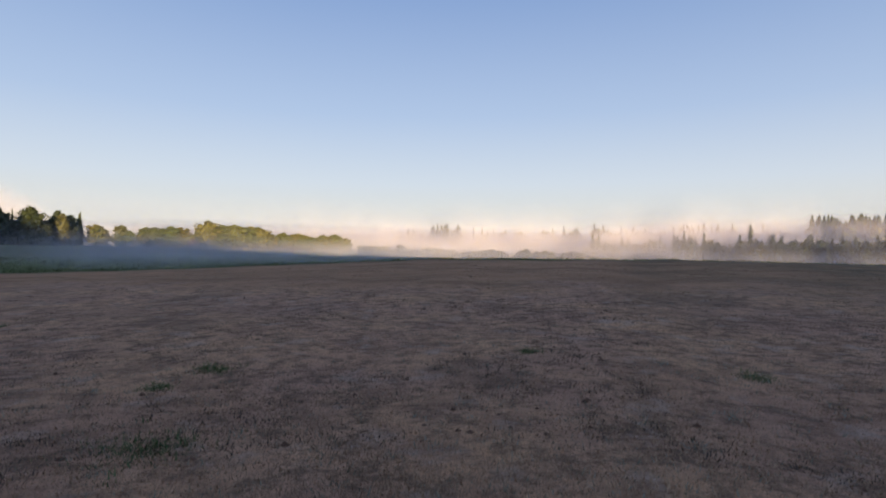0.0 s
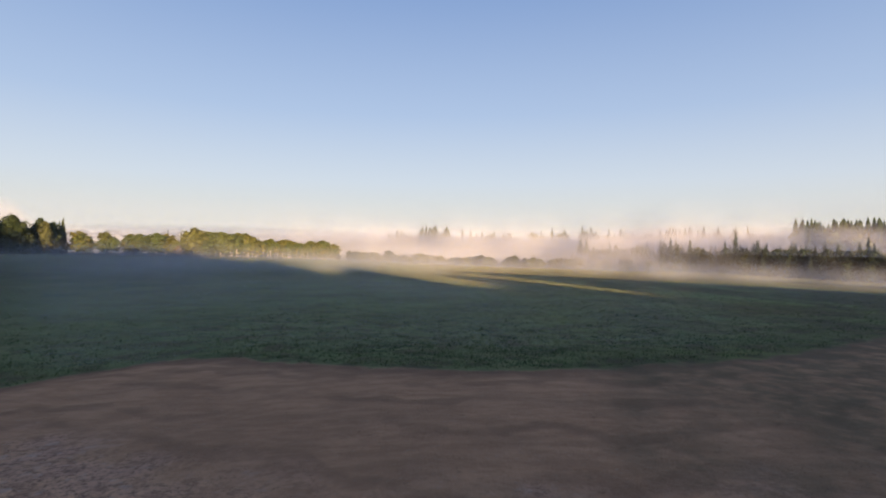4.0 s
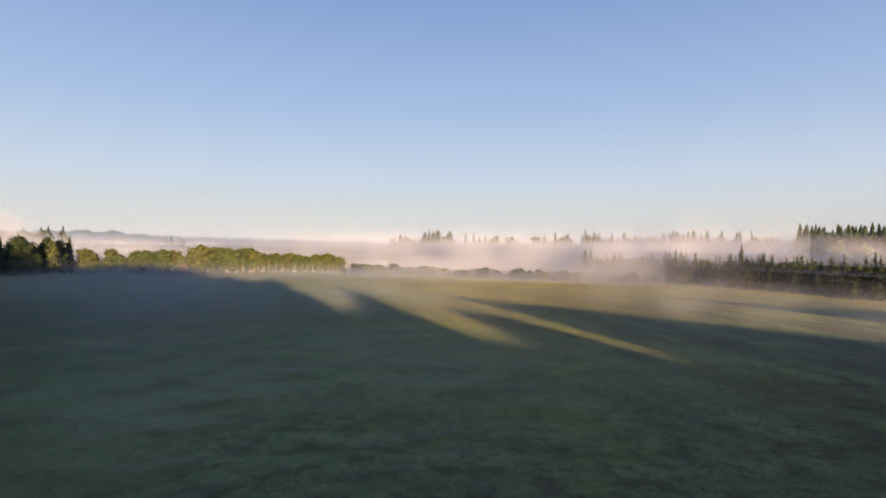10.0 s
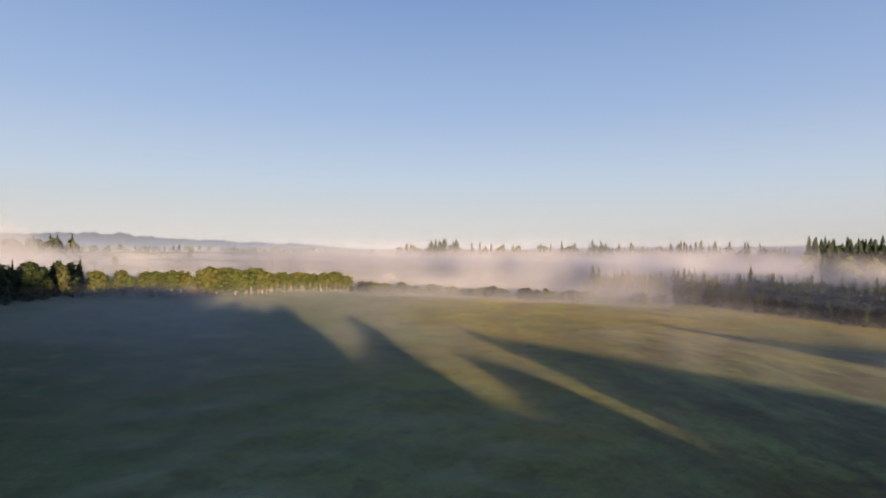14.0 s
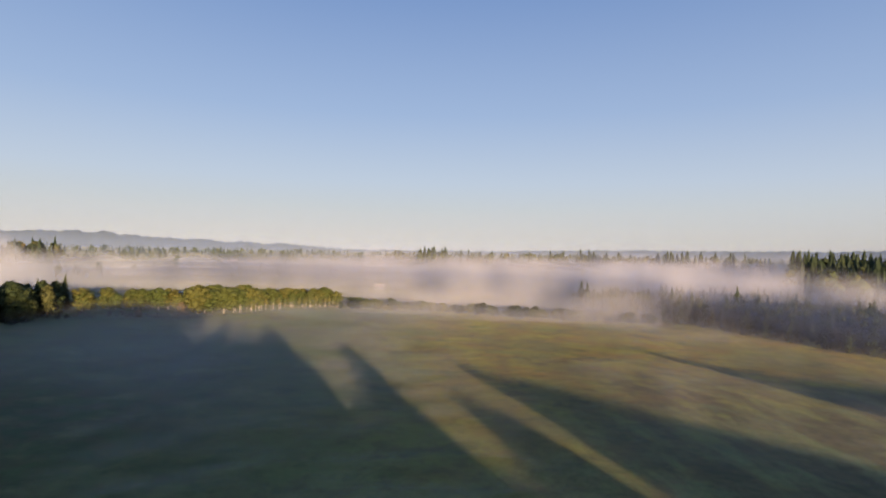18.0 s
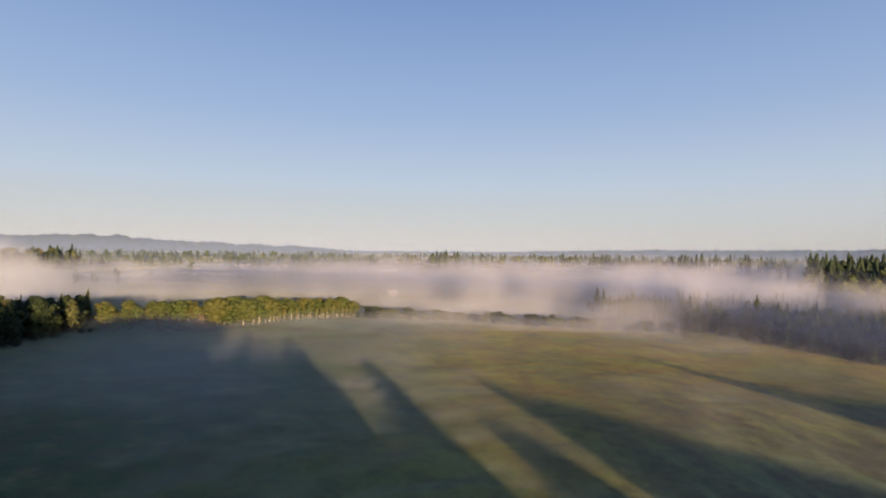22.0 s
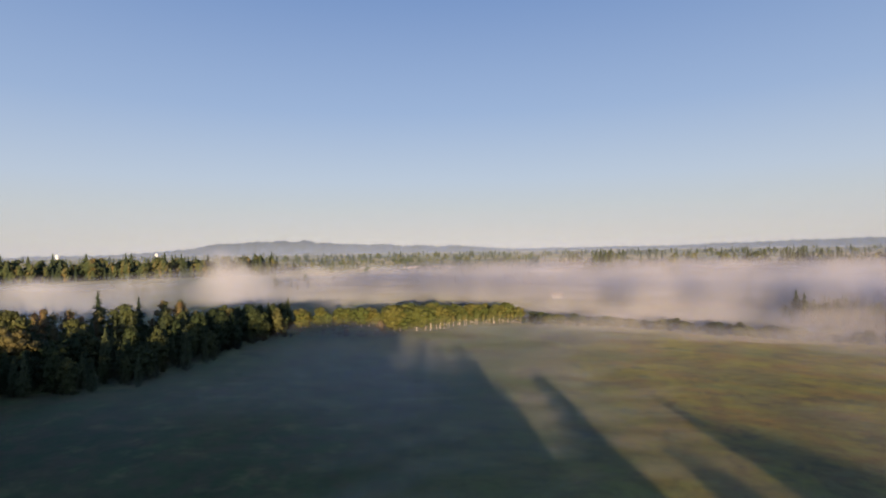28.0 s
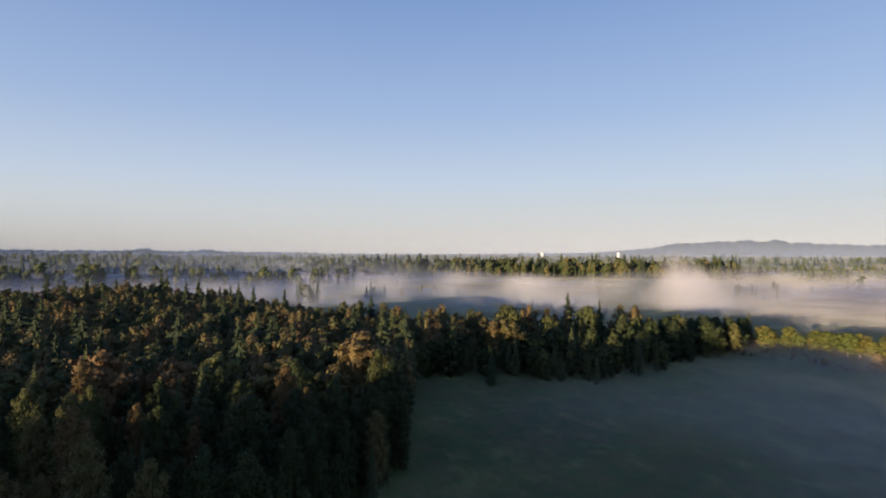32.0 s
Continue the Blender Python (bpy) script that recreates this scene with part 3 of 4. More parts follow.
def tiers(pile, h, r, n, points, g, bare=0.08):
    """The dense inside of a fir: stacked ragged skirts."""
    for k in range(n):
        q = k / n
        z0, z1 = h * (bare + (1 - bare) * q), h * (bare + (1 - bare) * min(1.0, (k + 1.9) / n))
        rad = r * (1 - q) ** 0.85 * (0.85 + 0.3 * g.random()) + 0.15
        if q < 0.1:
            rad *= 0.75
        a = np.arange(points) * 2 * math.pi / points + g.random()
        rr = rad * np.where(np.arange(points) % 2, 1.0, 0.62) * (0.75 + 0.5 * g.random(points))
        ring = np.stack([np.cos(a) * rr, np.sin(a) * rr, np.full(points, z0) - rr * 0.18 * g.random(points)], 1)
        pile.add(np.concatenate([ring, [(0, 0, z1)]]), [(i, (i + 1) % points, points) for i in range(points)])


def solid_fir(h, r, n, points, seed):
    g = np.random.default_rng(seed)
    stem, crown = Pile(), Pile()
    tiers(crown, h, r, n, points, g, 0.03)
    return stem, crown


def leafy_parts(h, r, lobes, leaves, size, seed, bare=0.22, limb=True, core_size=1.0):
    """A broadleaf tree: a forked trunk, and lobes of many leaf clumps."""
    g = np.random.default_rng(seed)
    stem, crown = Pile(), Pile()
    fork = h * (bare + 0.18)
    lean = (g.random(2) - 0.5) * 0.05 * h
    taper(stem, (0, 0, -0.5), (lean[0], lean[1], fork), h * 0.018, h * 0.012)
    taper(stem, (lean[0], lean[1], fork), (lean[0] * 1.5, lean[1] * 1.5, h * 0.86), h * 0.012, 0.04)
    heart = []
    for up, wide in ((bare + 0.02, 0.25), (bare + 0.16, 0.5), (0.5, 0.55), (0.72, 0.42), (0.86, 0.2)):
        for i in range(8):
            t, k = i * math.pi / 4 + up * 3, wide * core_size * r * (0.75 + 0.4 * g.random())
            heart.append((math.cos(t) * k + lean[0], math.sin(t) * k + lean[1], h * (up + 0.05 * g.random())))
    heart += [(lean[0], lean[1], h * bare), (lean[0], lean[1], h * 0.95)]
    crown.add(heart, [(8 * j + i, 8 * j + (i + 1) % 8, 8 * j + 8 + (i + 1) % 8, 8 * j + 8 + i) for j in range(4) for i in range(8)]
              + [((i + 1) % 8, i, 40) for i in range(8)] + [(32 + i, 32 + (i + 1) % 8, 41) for i in range(8)])
    for k in range(lobes):
        q = (k + 0.5) / lobes
        z = h * (bare + (0.97 - bare) * q)
        rad = r * math.sqrt(max(0.05, 1 - (abs(q - 0.42) / 0.66) ** 2))
        a = k * 2.4 + g.random()
        off = rad * (0.35 + 0.45 * g.random()) * (0.3 if q > 0.9 else 1)
        ce = np.array((math.cos(a) * off + lean[0], math.sin(a) * off + lean[1], min(z, h * 0.93)))
        lr = r * (0.26 + 0.2 * g.random()) * (0.7 if q > 0.85 else 1)
        if limb:
            taper(stem, (lean[0], lean[1], min(fork + (z - fork) * 0.45, h * 0.7)), ce, h * 0.006, 0.03, 5)
        d = g.normal(size=(leaves, 3))
        d /= np.linalg.norm(d, axis=1)[:, None]
        d[:, 2] = np.abs(d[:, 2]) * np.where(g.random(leaves) < 0.72, 1, -1)
        core = []
        for i in range(12):
            t, w = i % 6 * math.pi / 3 + (i // 6) * 0.5, (0.45, -0.45)[i // 6]
            core.append(ce + lr * 0.6 * core_size * np.array((math.cos(t) * 0.85, math.sin(t) * 0.85, w)))
        core += [ce + (0, 0, lr * 0.72 * core_size), ce - (0, 0, lr * 0.6 * core_size)]
        crown.add(core, [(i, (i + 1) % 6, 12) for i in range(6)] + [(6 + i, 6 + (i + 1) % 6, (i + 1) % 6, i) for i in range(6)] + [(6 + (i + 1) % 6, 6 + i, 13) for i in range(6)])
        pos = ce + d * lr * (1.2 - (0.52 + 0.9 * (1 - core_size)) * g.random((leaves, 1))) * (1, 1, 0.85)
        out = d + (0, 0, 0.2) + g.normal(size=(leaves, 3)) * 0.42
        out /= np.linalg.norm(out, axis=1)[:, None]
        u = np.cross(out, g.normal(size=(leaves, 3)))
        u /= np.linalg.norm(u, axis=1)[:, None]
        w = np.cross(out, u)
        sz = size * (0.6 + 0.8 * g.random((leaves, 1)))
        quad = np.stack([pos - u * sz, pos - w * sz * 0.7 + out * sz * 0.2, pos + u * sz, pos + w * sz * 0.7 - out * sz * 0.1], 1).reshape(-1, 3)
        crown.add(quad, [(4 * i, 4 * i + 1, 4 * i + 2, 4 * i + 3) for i in range(leaves)])
    return stem, crown


class Grove:
    """Kinds of tree, each built once; plant() sets a copy, sow() gathers many into one mesh."""

    def __init__(self):
        self.kinds, self.first = {}, {}

    def kind(self, key, name, category, stem, crown, bark, leaf):
        self.kinds[key] = (name, category, stem, crown, bark, leaf)

    def plant(self, key, x, y, scale, label, group, wide=1.0):
        name, category, stem, crown, bark, leaf = self.kinds[key]
        at = Matrix.Translation((x, y, float(ground_z(x, y)))) @ Matrix.Rotation(rng.random() * 6.28, 4, "Z") @ Matrix.Diagonal((scale * wide, scale * wide, scale, 1))
        if key in self.first:
            ob = copy_thing(self.first[key], at)
        else:
            ob = thing(name, label, category, group, at=at)
            part("trunk", stem.verts(), stem.f, bark, ob)
            part("crown", crown.verts(), crown.f, leaf, ob)
            self.first[key] = ob
        return tagged(ob, label, category, group)


grove = Grove()
for k in range(4):
    grove.kind(f"fir{k}", "fir_tree", "fir tree", *conifer_parts(30, (6.8, 5.8, 7.6, 6.3)[k], 26, 22, 20 + k), M_BARK, M_FIR)
for k in range(5):
    grove.kind(f"mixed{k}", "autumn_tree", "tree", *leafy_parts(24, (6.5, 5.6, 7.2, 6.0, 5.0)[k], 22, 76, 0.48, 40 + k), M_BARK, M_MIXED)
for k in range(3):
    grove.kind(f"close_fir{k}", "fir_tree", "fir tree", *close_conifer_parts(30, (6.2, 5.6, 6.8)[k], 30 + k), M_BARK, M_FIR)
    grove.kind(f"close_mixed{k}", "autumn_tree", "tree", *leafy_parts(24, (5.2, 4.6, 5.8)[k], 46, 330, 0.17, 50 + k, core_size=0.6), M_BARK, M_MIXED)
    grove.kind(f"close_dark{k}", "broadleaf_tree", "tree", *leafy_parts(22, (5.0, 5.6, 4.6)[k], 42, 310, 0.18, 70 + k, 0.04, core_size=0.6), M_BARK, M_DARK)
for k in range(3):
    grove.kind(f"dark{k}", "broadleaf_tree", "tree", *leafy_parts(20, (5.6, 6.4, 5.0)[k], 20, 74, 0.48, 60 + k, 0.03), M_BARK, M_DARK)
for k in range(3):
    grove.kind(f"gold{k}", "golden_tree", "tree", *leafy_parts(17, (6.0, 5.2, 6.6)[k], 20, 70, 0.46, 80 + k, 0.16), M_PALE, M_GOLD)

for k in range(2):
    grove.kind(f"shrub{k}", "shrub", "shrub", *leafy_parts(20, 5.6, 10, 30, 0.9, 66 + k, 0.0), M_BARK, M_HEDGE)
for k in range(2):
    grove.kind(f"scrub{k}", "scrub_bush", "shrub", *leafy_parts(20, 6.2, 12, 34, 0.9, 166 + k, 0.0), M_BARK, M_SCRUB)
for k in range(2):
    grove.kind(f"birch{k}", "pale_trunk_tree", "tree", *leafy_parts(13, 2.8, 7, 60, 0.42, 90 + k, 0.5), M_PALE, M_GOLD)


def scatter(poly, gap, seed, jitter=0.42):
    """Places on a jittered grid inside a polygon."""
    g = np.random.default_rng(seed)
    xs, ys = [p[0] for p in poly], [p[1] for p in poly]
    out = []
    y = min(ys)
    while y < max(ys):
        x = min(xs)
        while x < max(xs):
            px, py = x + (g.random() - 0.5) * 2 * jitter * gap, y + (g.random() - 0.5) * 2 * jitter * gap
            inside = False
            for (x1, y1), (x2, y2) in zip(poly, poly[1:] + poly[:1]):
                if (y1 > py) != (y2 > py) and px < (x2 - x1) * (py - y1) / (y2 - y1) + x1:
                    inside = not inside
            if inside:
                out.append((px, py))
            x += gap
        y += gap
    return out


# the wood beside the field
WOOD = [(-86, -60), (-92, -10), (-94, 10), (-104, 30), (-128, 54), (-164, 72), (-214, 98), (-207, 122), (-184, 143), (-171, 158), (-168, 178), (-174, 206), (-178, 236), (-180, 264), (-188, 302),
        (-215, 300), (-235, 240), (-257, 170), (-286, 130), (-332, 85), (-420, 50), (-470, 0), (-430, -80), (-400, -120), (-90, -130)]
near, rest = [], []
for x, y in scatter(WOOD, 7.4, 3):
    if math.hypot(x, y) < 160 and y < 80 and y > -45:
        continue
    (near if math.hypot(x, y) < 190 or (y > 90 and x > -226) else rest).append((x, y))
near += [p for p in scatter(WOOD, 5.7, 4) if math.hypot(*p) < 160 and 80 > p[1] > -45]
for x, y in near:
    q, tall = rng.random(), 1.1 if y < 80 else 1.0
    close = math.hypot(x, y) < 172 and y < 80
    slim = 0.72 if close else 1.0
    edge = (x + 75) * 0.607 + (y - 4) * 0.795 > -16 and y < 95 or y > 95 and x > -200
    far_end = y > 225
    if far_end:
        tall = 0.95
    if q < (0.16 if far_end else 0.40 if y > 90 else 0.26):
        grove.plant(f"close_fir{rng.integers(3)}" if close else f"fir{rng.integers(4)}", x, y, tall * (0.5 + 0.32 * rng.random()), "tall dark green fir standing in the mixed wood", "trees of the wood", 0.72 + 0.3 * rng.random())
    elif q < (0.94 if edge or far_end else 0.82 if y > 90 else 0.52):
        grove.plant(f"close_dark{rng.integers(3)}" if close else f"dark{rng.integers(3)}", x, y, tall * (0.60 + 0.5 * rng.random()), "dense dark green broadleaf tree at the edge of the wood", "trees of the wood", slim * (0.95 + 0.3 * rng.random()))
    else:
        grove.plant(f"close_mixed{rng.integers(3)}" if close else f"mixed{rng.integers(5)}", x, y, tall * (0.60 + 0.46 * rng.random()), "autumn tree with olive and rust-brown leaves in the wood", "trees of the wood", slim * (0.95 + 0.3 * rng.random()))


def sow(name, places, stem, crown, leaf, label, category="trees"):
    """Many trees in one mesh: places are (x, y, scale) and, if need be, a width."""
    v0, f0 = crown.verts(), crown.f
    vs, fs, n = [], [], 0
    for x, y, sc, *girth in places:
        a = rng.random() * 6.28
        wd = girth[0] if girth else sc
        c, sn = math.cos(a) * wd, math.sin(a) * wd
        z = float(ground_z(x, y))
        vs.append(np.stack([x + v0[:, 0] * c - v0[:, 1] * sn, y + v0[:, 0] * sn + v0[:, 1] * c, z + v0[:, 2] * sc], 1))
        fs.extend([tuple(i + n for i in f) for f in f0])
        n += len(v0)
    if vs:
        stuff(name, np.concatenate(vs), fs, leaf, label, category)


mid_fir = conifer_parts(30, 7.4, 16, 12, 101)
line_leaf = [leafy_parts(23, 6.4, 12, 17, 0.92, 110 + k, 0.15, False) for k in range(2)]
mid_leaf = [leafy_parts(23, 6.0, 16, 44, 0.44, 130 + k, 0.15, False, 0.85) for k in range(2)]
far_fir = solid_fir(30, 5.6, 10, 9, 102)
far_leaf = leafy_parts(20, 7.0, 5, 9, 1.8, 120, 0.0, False)

# the rest of the wood
pick = rng.random(len(rest))
sow("wood_canopy", [(x, y, 0.8 + 0.3 * rng.random()) for (x, y), q in zip(rest, pick) if q < 0.07], *mid_fir, FAR_FIR, "dark firs among the autumn wood on the rise")
sow("wood_canopy", [(x, y, 0.55 + 0.5 * rng.random()) for (x, y), q in zip(rest, pick) if 0.07 <= q < 0.54], *mid_leaf[0], FAR_MIXED, "rust-brown and olive canopy of the autumn wood")
sow("wood_canopy", [(x, y, 0.55 + 0.5 * rng.random()) for (x, y), q in zip(rest, pick) if q >= 0.54], *mid_leaf[1], FAR_MIXED, "rust-brown and olive canopy of the autumn wood")

# firs that stand out
FIRS = [(-192, 58, 30), (-160, 12, 32), (-166, 7, 30), (-176, -3, 31), (-200, -16, 31), (-179, -25, 33), (-238, 139, 30), (-221, 157, 27.5), (-220, 195, 26.5), (-213, 191, 24), (-205, 189, 27), (-184, 197, 22),
        (-207, 266, 22.5), (-212, 270, 21), (-193, 295, 24), (-198, 300, 19), (-105, 10, 26), (-100, 17, 23), (-103, 24, 20), (-190, 120, 20), (-200, 176, 21)]
for x, y, h in FIRS:
    grove.plant(f"close_fir{rng.integers(3)}", x, y, h / 30, "tall pointed fir rising over the wood's edge", "trees of the wood", 1.0 + 0.25 * rng.random())
for x, y, h in ((172, 341, 32), (178, 347, 27), (166, 346, 23), (199, 336, 33), (214, 336, 27), (206, 342, 22), (212, 300, 30), (220, 306, 23), (236, 322, 25)):
    grove.plant(f"fir{rng.integers(4)}", x, y, h / 30, "tall fir standing out of the fog", "firs in the fog", 0.6 + 0.25 * rng.random())

# golden trees along the far side of the field
RIM = [(-180, 262), (-152, 267), (-128, 272), (-116, 285), (-106, 302), (-94, 322), (-82, 339), (-66, 350), (-50, 357), (0, 358), (38, 354), (75, 342), (110, 336), (150, 334)]
RIM_LONG = np.concatenate([[0], np.cumsum(np.hypot(*np.diff(np.array(RIM, float), axis=0).T))])


def rim(x_like, back):
    """A place along the field's far rim, metres from its western end, and so far behind it."""
    x, y = np.interp(x_like, RIM_LONG, [p[0] for p in RIM]), np.interp(x_like, RIM_LONG, [p[1] for p in RIM])
    u, v = np.interp(x_like + 4, RIM_LONG, [p[0] for p in RIM]) - x, np.interp(x_like + 4, RIM_LONG, [p[1] for p in RIM]) - y
    w = math.hypot(u, v) or 1.0
    return float(x - v / w * back), float(y + u / w * back)


for k in range(64):
    q = k / 63
    x, y = rim(78 + 88 * q + 2 * rng.normal(), 6 + 20 * rng.random() + (k % 3) * 5)
    grove.plant(f"gold{k % 3}", x, y, (0.74 + 0.22 * rng.random()) * (1.0 if q < 0.4 else 0.86), "yellow-green tree with pale trunk in low sunlight", "golden trees along the field", 1.0 + 0.35 * rng.random())
for k in range(26):
    x, y = rim(92 + 74 * (k + 0.6 * rng.random()) / 26, 2.5 + 2.5 * rng.random())
    grove.plant(f"birch{k % 2}", x, y, 0.6 + 0.28 * rng.random(), "slim tree with sunlit pale trunk at the field edge", "pale trunks along the field")
for k in range(28):
    q = k / 27
    grove.plant(f"gold{k % 3}", -188 + 66 * q + 2 * rng.normal(), 292 + 26 * q + 12 * rng.random(), 0.46 + 0.34 * rng.random(), "small yellowing tree at the far field edge", "golden trees along the field", 1.1 + 0.3 * rng.random())
for k in range(120):
    q = k / 119
    x, y = rim(168 + 200 * q + 4 * rng.normal(), 4 + 16 * rng.random())
    # sunlight put into the leaf colour: golden kind for lit trees, dark for unlit
    lit = rng.random() < 0.85 - 0.5 * q and k > 4
    grove.plant(f"gold{k % 3}" if lit else f"dark{k % 3}", x, y, 0.2 + 0.28 * rng.random() ** 1.5, "low yellow-green hedgerow tree in thin mist" if lit else "low green hedgerow tree half hidden in mist", "hedgerow trees", 1.7 + 1.0 * rng.random())

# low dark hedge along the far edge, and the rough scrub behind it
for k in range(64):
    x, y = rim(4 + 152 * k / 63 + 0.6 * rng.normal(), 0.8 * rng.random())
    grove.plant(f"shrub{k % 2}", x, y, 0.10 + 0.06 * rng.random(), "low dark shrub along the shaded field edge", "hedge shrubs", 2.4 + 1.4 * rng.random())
for k in range(80):
    x, y = rim(4 + 76 * rng.random(), 3 + 24 * rng.random())
    grove.plant(f"scrub{k % 2}", x, y, 0.14 + 0.16 * rng.random() ** 2, "low brown scrub bush behind the field's hedge", "scrub bushes", 1.5 + 1.0 * rng.random())

# the wood across the field
EAST = [(150, 352), (172, 326), (188, 288), (196, 256), (222, 208), (290, 140), (420, 90), (520, 160), (480, 330), (380, 460), (200, 470), (110, 440)]
east = scatter(EAST, 9.0, 8)
front = [p for p in east if p[0] * 0.80 + p[1] * 0.60 < 350]
for x, y in front:
    if rng.random() < 0.25:
        grove.plant(f"fir{rng.integers(4)}", x, y, 0.45 + 0.28 * rng.random(), "dark fir on the misty wood edge across the field", "trees across the field")
    else:
        grove.plant(f"dark{rng.integers(3)}", x, y, 0.6 + 0.32 * rng.random(), "dark green tree on the misty wood edge across the field", "trees across the field")
back = [p for p in east if p not in front]
sow("wood_canopy", [(x, y, 0.5 + 0.3 * rng.random()) for x, y in back[::3]], *mid_fir, FAR_FIR, "dark firs of the wood across the field, in fog")
sow("wood_canopy", [(x, y, 0.5 + 0.28 * rng.random()) for k, (x, y) in enumerate(back) if k % 3], *mid_leaf[0], FAR_GREEN, "green canopy of the wood across the field, in fog")


def belt(a0, a1, r0, r1, n, lo, hi, firs, seed, label, leaf=None):
    """A belt of distant woodland."""
    g = np.random.default_rng(seed)
    fir, broad = [], []
    for _ in range(n):
        x, y = bearing(a0 + (a1 - a0) * g.random(), r0 + (r1 - r0) * g.random())
        (fir if g.random() < firs else broad).append((x, y, lo + (hi - lo) * g.random() ** 2))
    sow("distant_wood", [(x, y, h / 30, h / 30 * (0.75 + 0.7 * g.random())) for x, y, h in fir], *far_fir, FAR_FIR, label)
    sow("distant_wood", [(x, y, h * 0.8 / 20, h * 0.8 / 20 * (0.9 + 0.5 * g.random())) for x, y, h in broad], *far_leaf, leaf or FAR_GREEN, label)


belt(33, 76, 1000, 1130, 640, 22, 46, 0.35, 1, "belt of mixed green woodland beyond the fog", FAR_BELT)
belt(70, 118, 760, 1250, 560, 18, 34, 0.4, 2, "blue-green woodland beyond the fog")
belt(-34, 3.5, 840, 980, 420, 18, 40, 0.5, 3, "dark conifer belt rising behind the fog")
belt(-52, -35.2, 600, 820, 500, 36, 50, 0.7, 4, "tall firs on the slope above the fog")
belt(-2.5, 0.8, 825, 845, 16, 36, 45, 1.0, 5, "clump of tall firs above the treeline")
belt(-28, -24, 860, 900, 18, 34, 43, 1.0, 6, "clump of tall firs above the treeline")
belt(-17.8, -16.6, 840, 850, 5, 36, 44, 1.0, 7, "pair of tall firs above the treeline")
belt(3, 34, 1150, 1700, 330, 10, 22, 0.3, 8, "scattered trees among farmland")
belt(6, 34, 690, 1150, 110, 8, 18, 0.3, 9, "scattered trees among farmland")
belt(-55, 118, 1700, 3000, 1500, 16, 30, 0.5, 10, "hazy distant woodland")
belt(24, 25.6, 820, 840, 5, 26, 30, 0.6, 11, "lone trees beyond the fog")
belt(74.5, 77, 600, 625, 9, 18, 26, 0.8, 12, "dark clump of firs standing in the fog")
belt(62, 70, 650, 700, 9, 12, 22, 0.8, 13, "firs standing in the fog")

# ------------------------------------------------------------------ hills on the horizon


def hills(name, r, profile, thick, label):
    """A range with a crest that follows the profile (bearing, height)."""
    angles = np.arange(profile[0][0], profile[-1][0] + 0.01, 0.25)
    g = np.random.default_rng(int(r))
    high = np.interp(angles, *zip(*profile))
    rough = np.convolve(g.normal(size=len(angles) + 8), np.ones(5) / 5, "same")[4:-4]
    high = high + rough * 4
    v, f = [], []
    for a, h in zip(angles, high):
        for q, up in ((-1.0, 0.25), (-0.5, 0.62), (-0.2, 0.88), (0, 1.0), (1.0, 0.1)):
            x, y = bearing(a, r + thick * q + 30 * math.sin(a * 3 + q * 5))
            v.append((x, y, 20 + (h - 20) * up + 5 * math.sin(a * 7 + q * 9)))
    for i in range(len(angles) - 1):
        for j in range(4):
            k = i * 5 + j
            f.append((k, k + 5, k + 6, k + 1))
    s = Shader("hill_forest")
    n = s.noise(0.02, 5)
    m = s.finish(s.mix(s.span(n, 0.35, 0.65), c4(0.030, 0.045, 0.028), c4(0.055, 0.07, 0.04)), 0.95)
    stuff(name, v, f, m, label, "hills", True, "structure")


hills("hills_west", 4550, [(8, 62), (12, 90), (14.5, 104), (16, 94), (18, 112), (19.5, 102), (21.5, 122), (23, 114), (25, 128), (26.3, 124), (27.6, 142), (28.6, 136), (29.6, 164), (30.7, 140), (31.9, 164), (33.2, 148), (34.8, 154), (36.5, 138), (38.2, 140), (40, 104), (43, 82), (46, 66), (54, 54), (62, 48)], 300, "low blue wooded hills on the horizon")
hills("hills_south", 4750, [(70, 50), (78, 62), (83, 66), (85, 84), (87, 68), (89, 72), (90.3, 92), (91.5, 74), (96, 72), (104, 80), (118, 60)], 200, "small distant buttes on the horizon")
hills("hills_north", 4700, [(-62, 130), (-48, 122), (-40, 112), (-34, 104), (-28, 100), (-20, 98), (-14, 84), (-6, 70), (6, 66), (10, 62)], 300, "faint distant range on the horizon")

# ------------------------------------------------------------------ buildings far off
M_WHITE = plain("white_siding", (0.36, 0.34, 0.34), 0.7, 0.06, 0.5)
M_ROOF = plain("grey_shingles", (0.20, 0.19, 0.19), 0.85, 0.2, 0.8)
M_PALE_ROOF = plain("pale_metal_roof", (0.46, 0.37, 0.36), 0.7, 0.1, 0.6)
M_GLASS = plain("dark_panes", (0.05, 0.06, 0.07), 0.2, 0.1, 0.5)
M_STEEL = plain("white_steel", (0.82, 0.82, 0.82), 0.45, 0.05, 0.3)


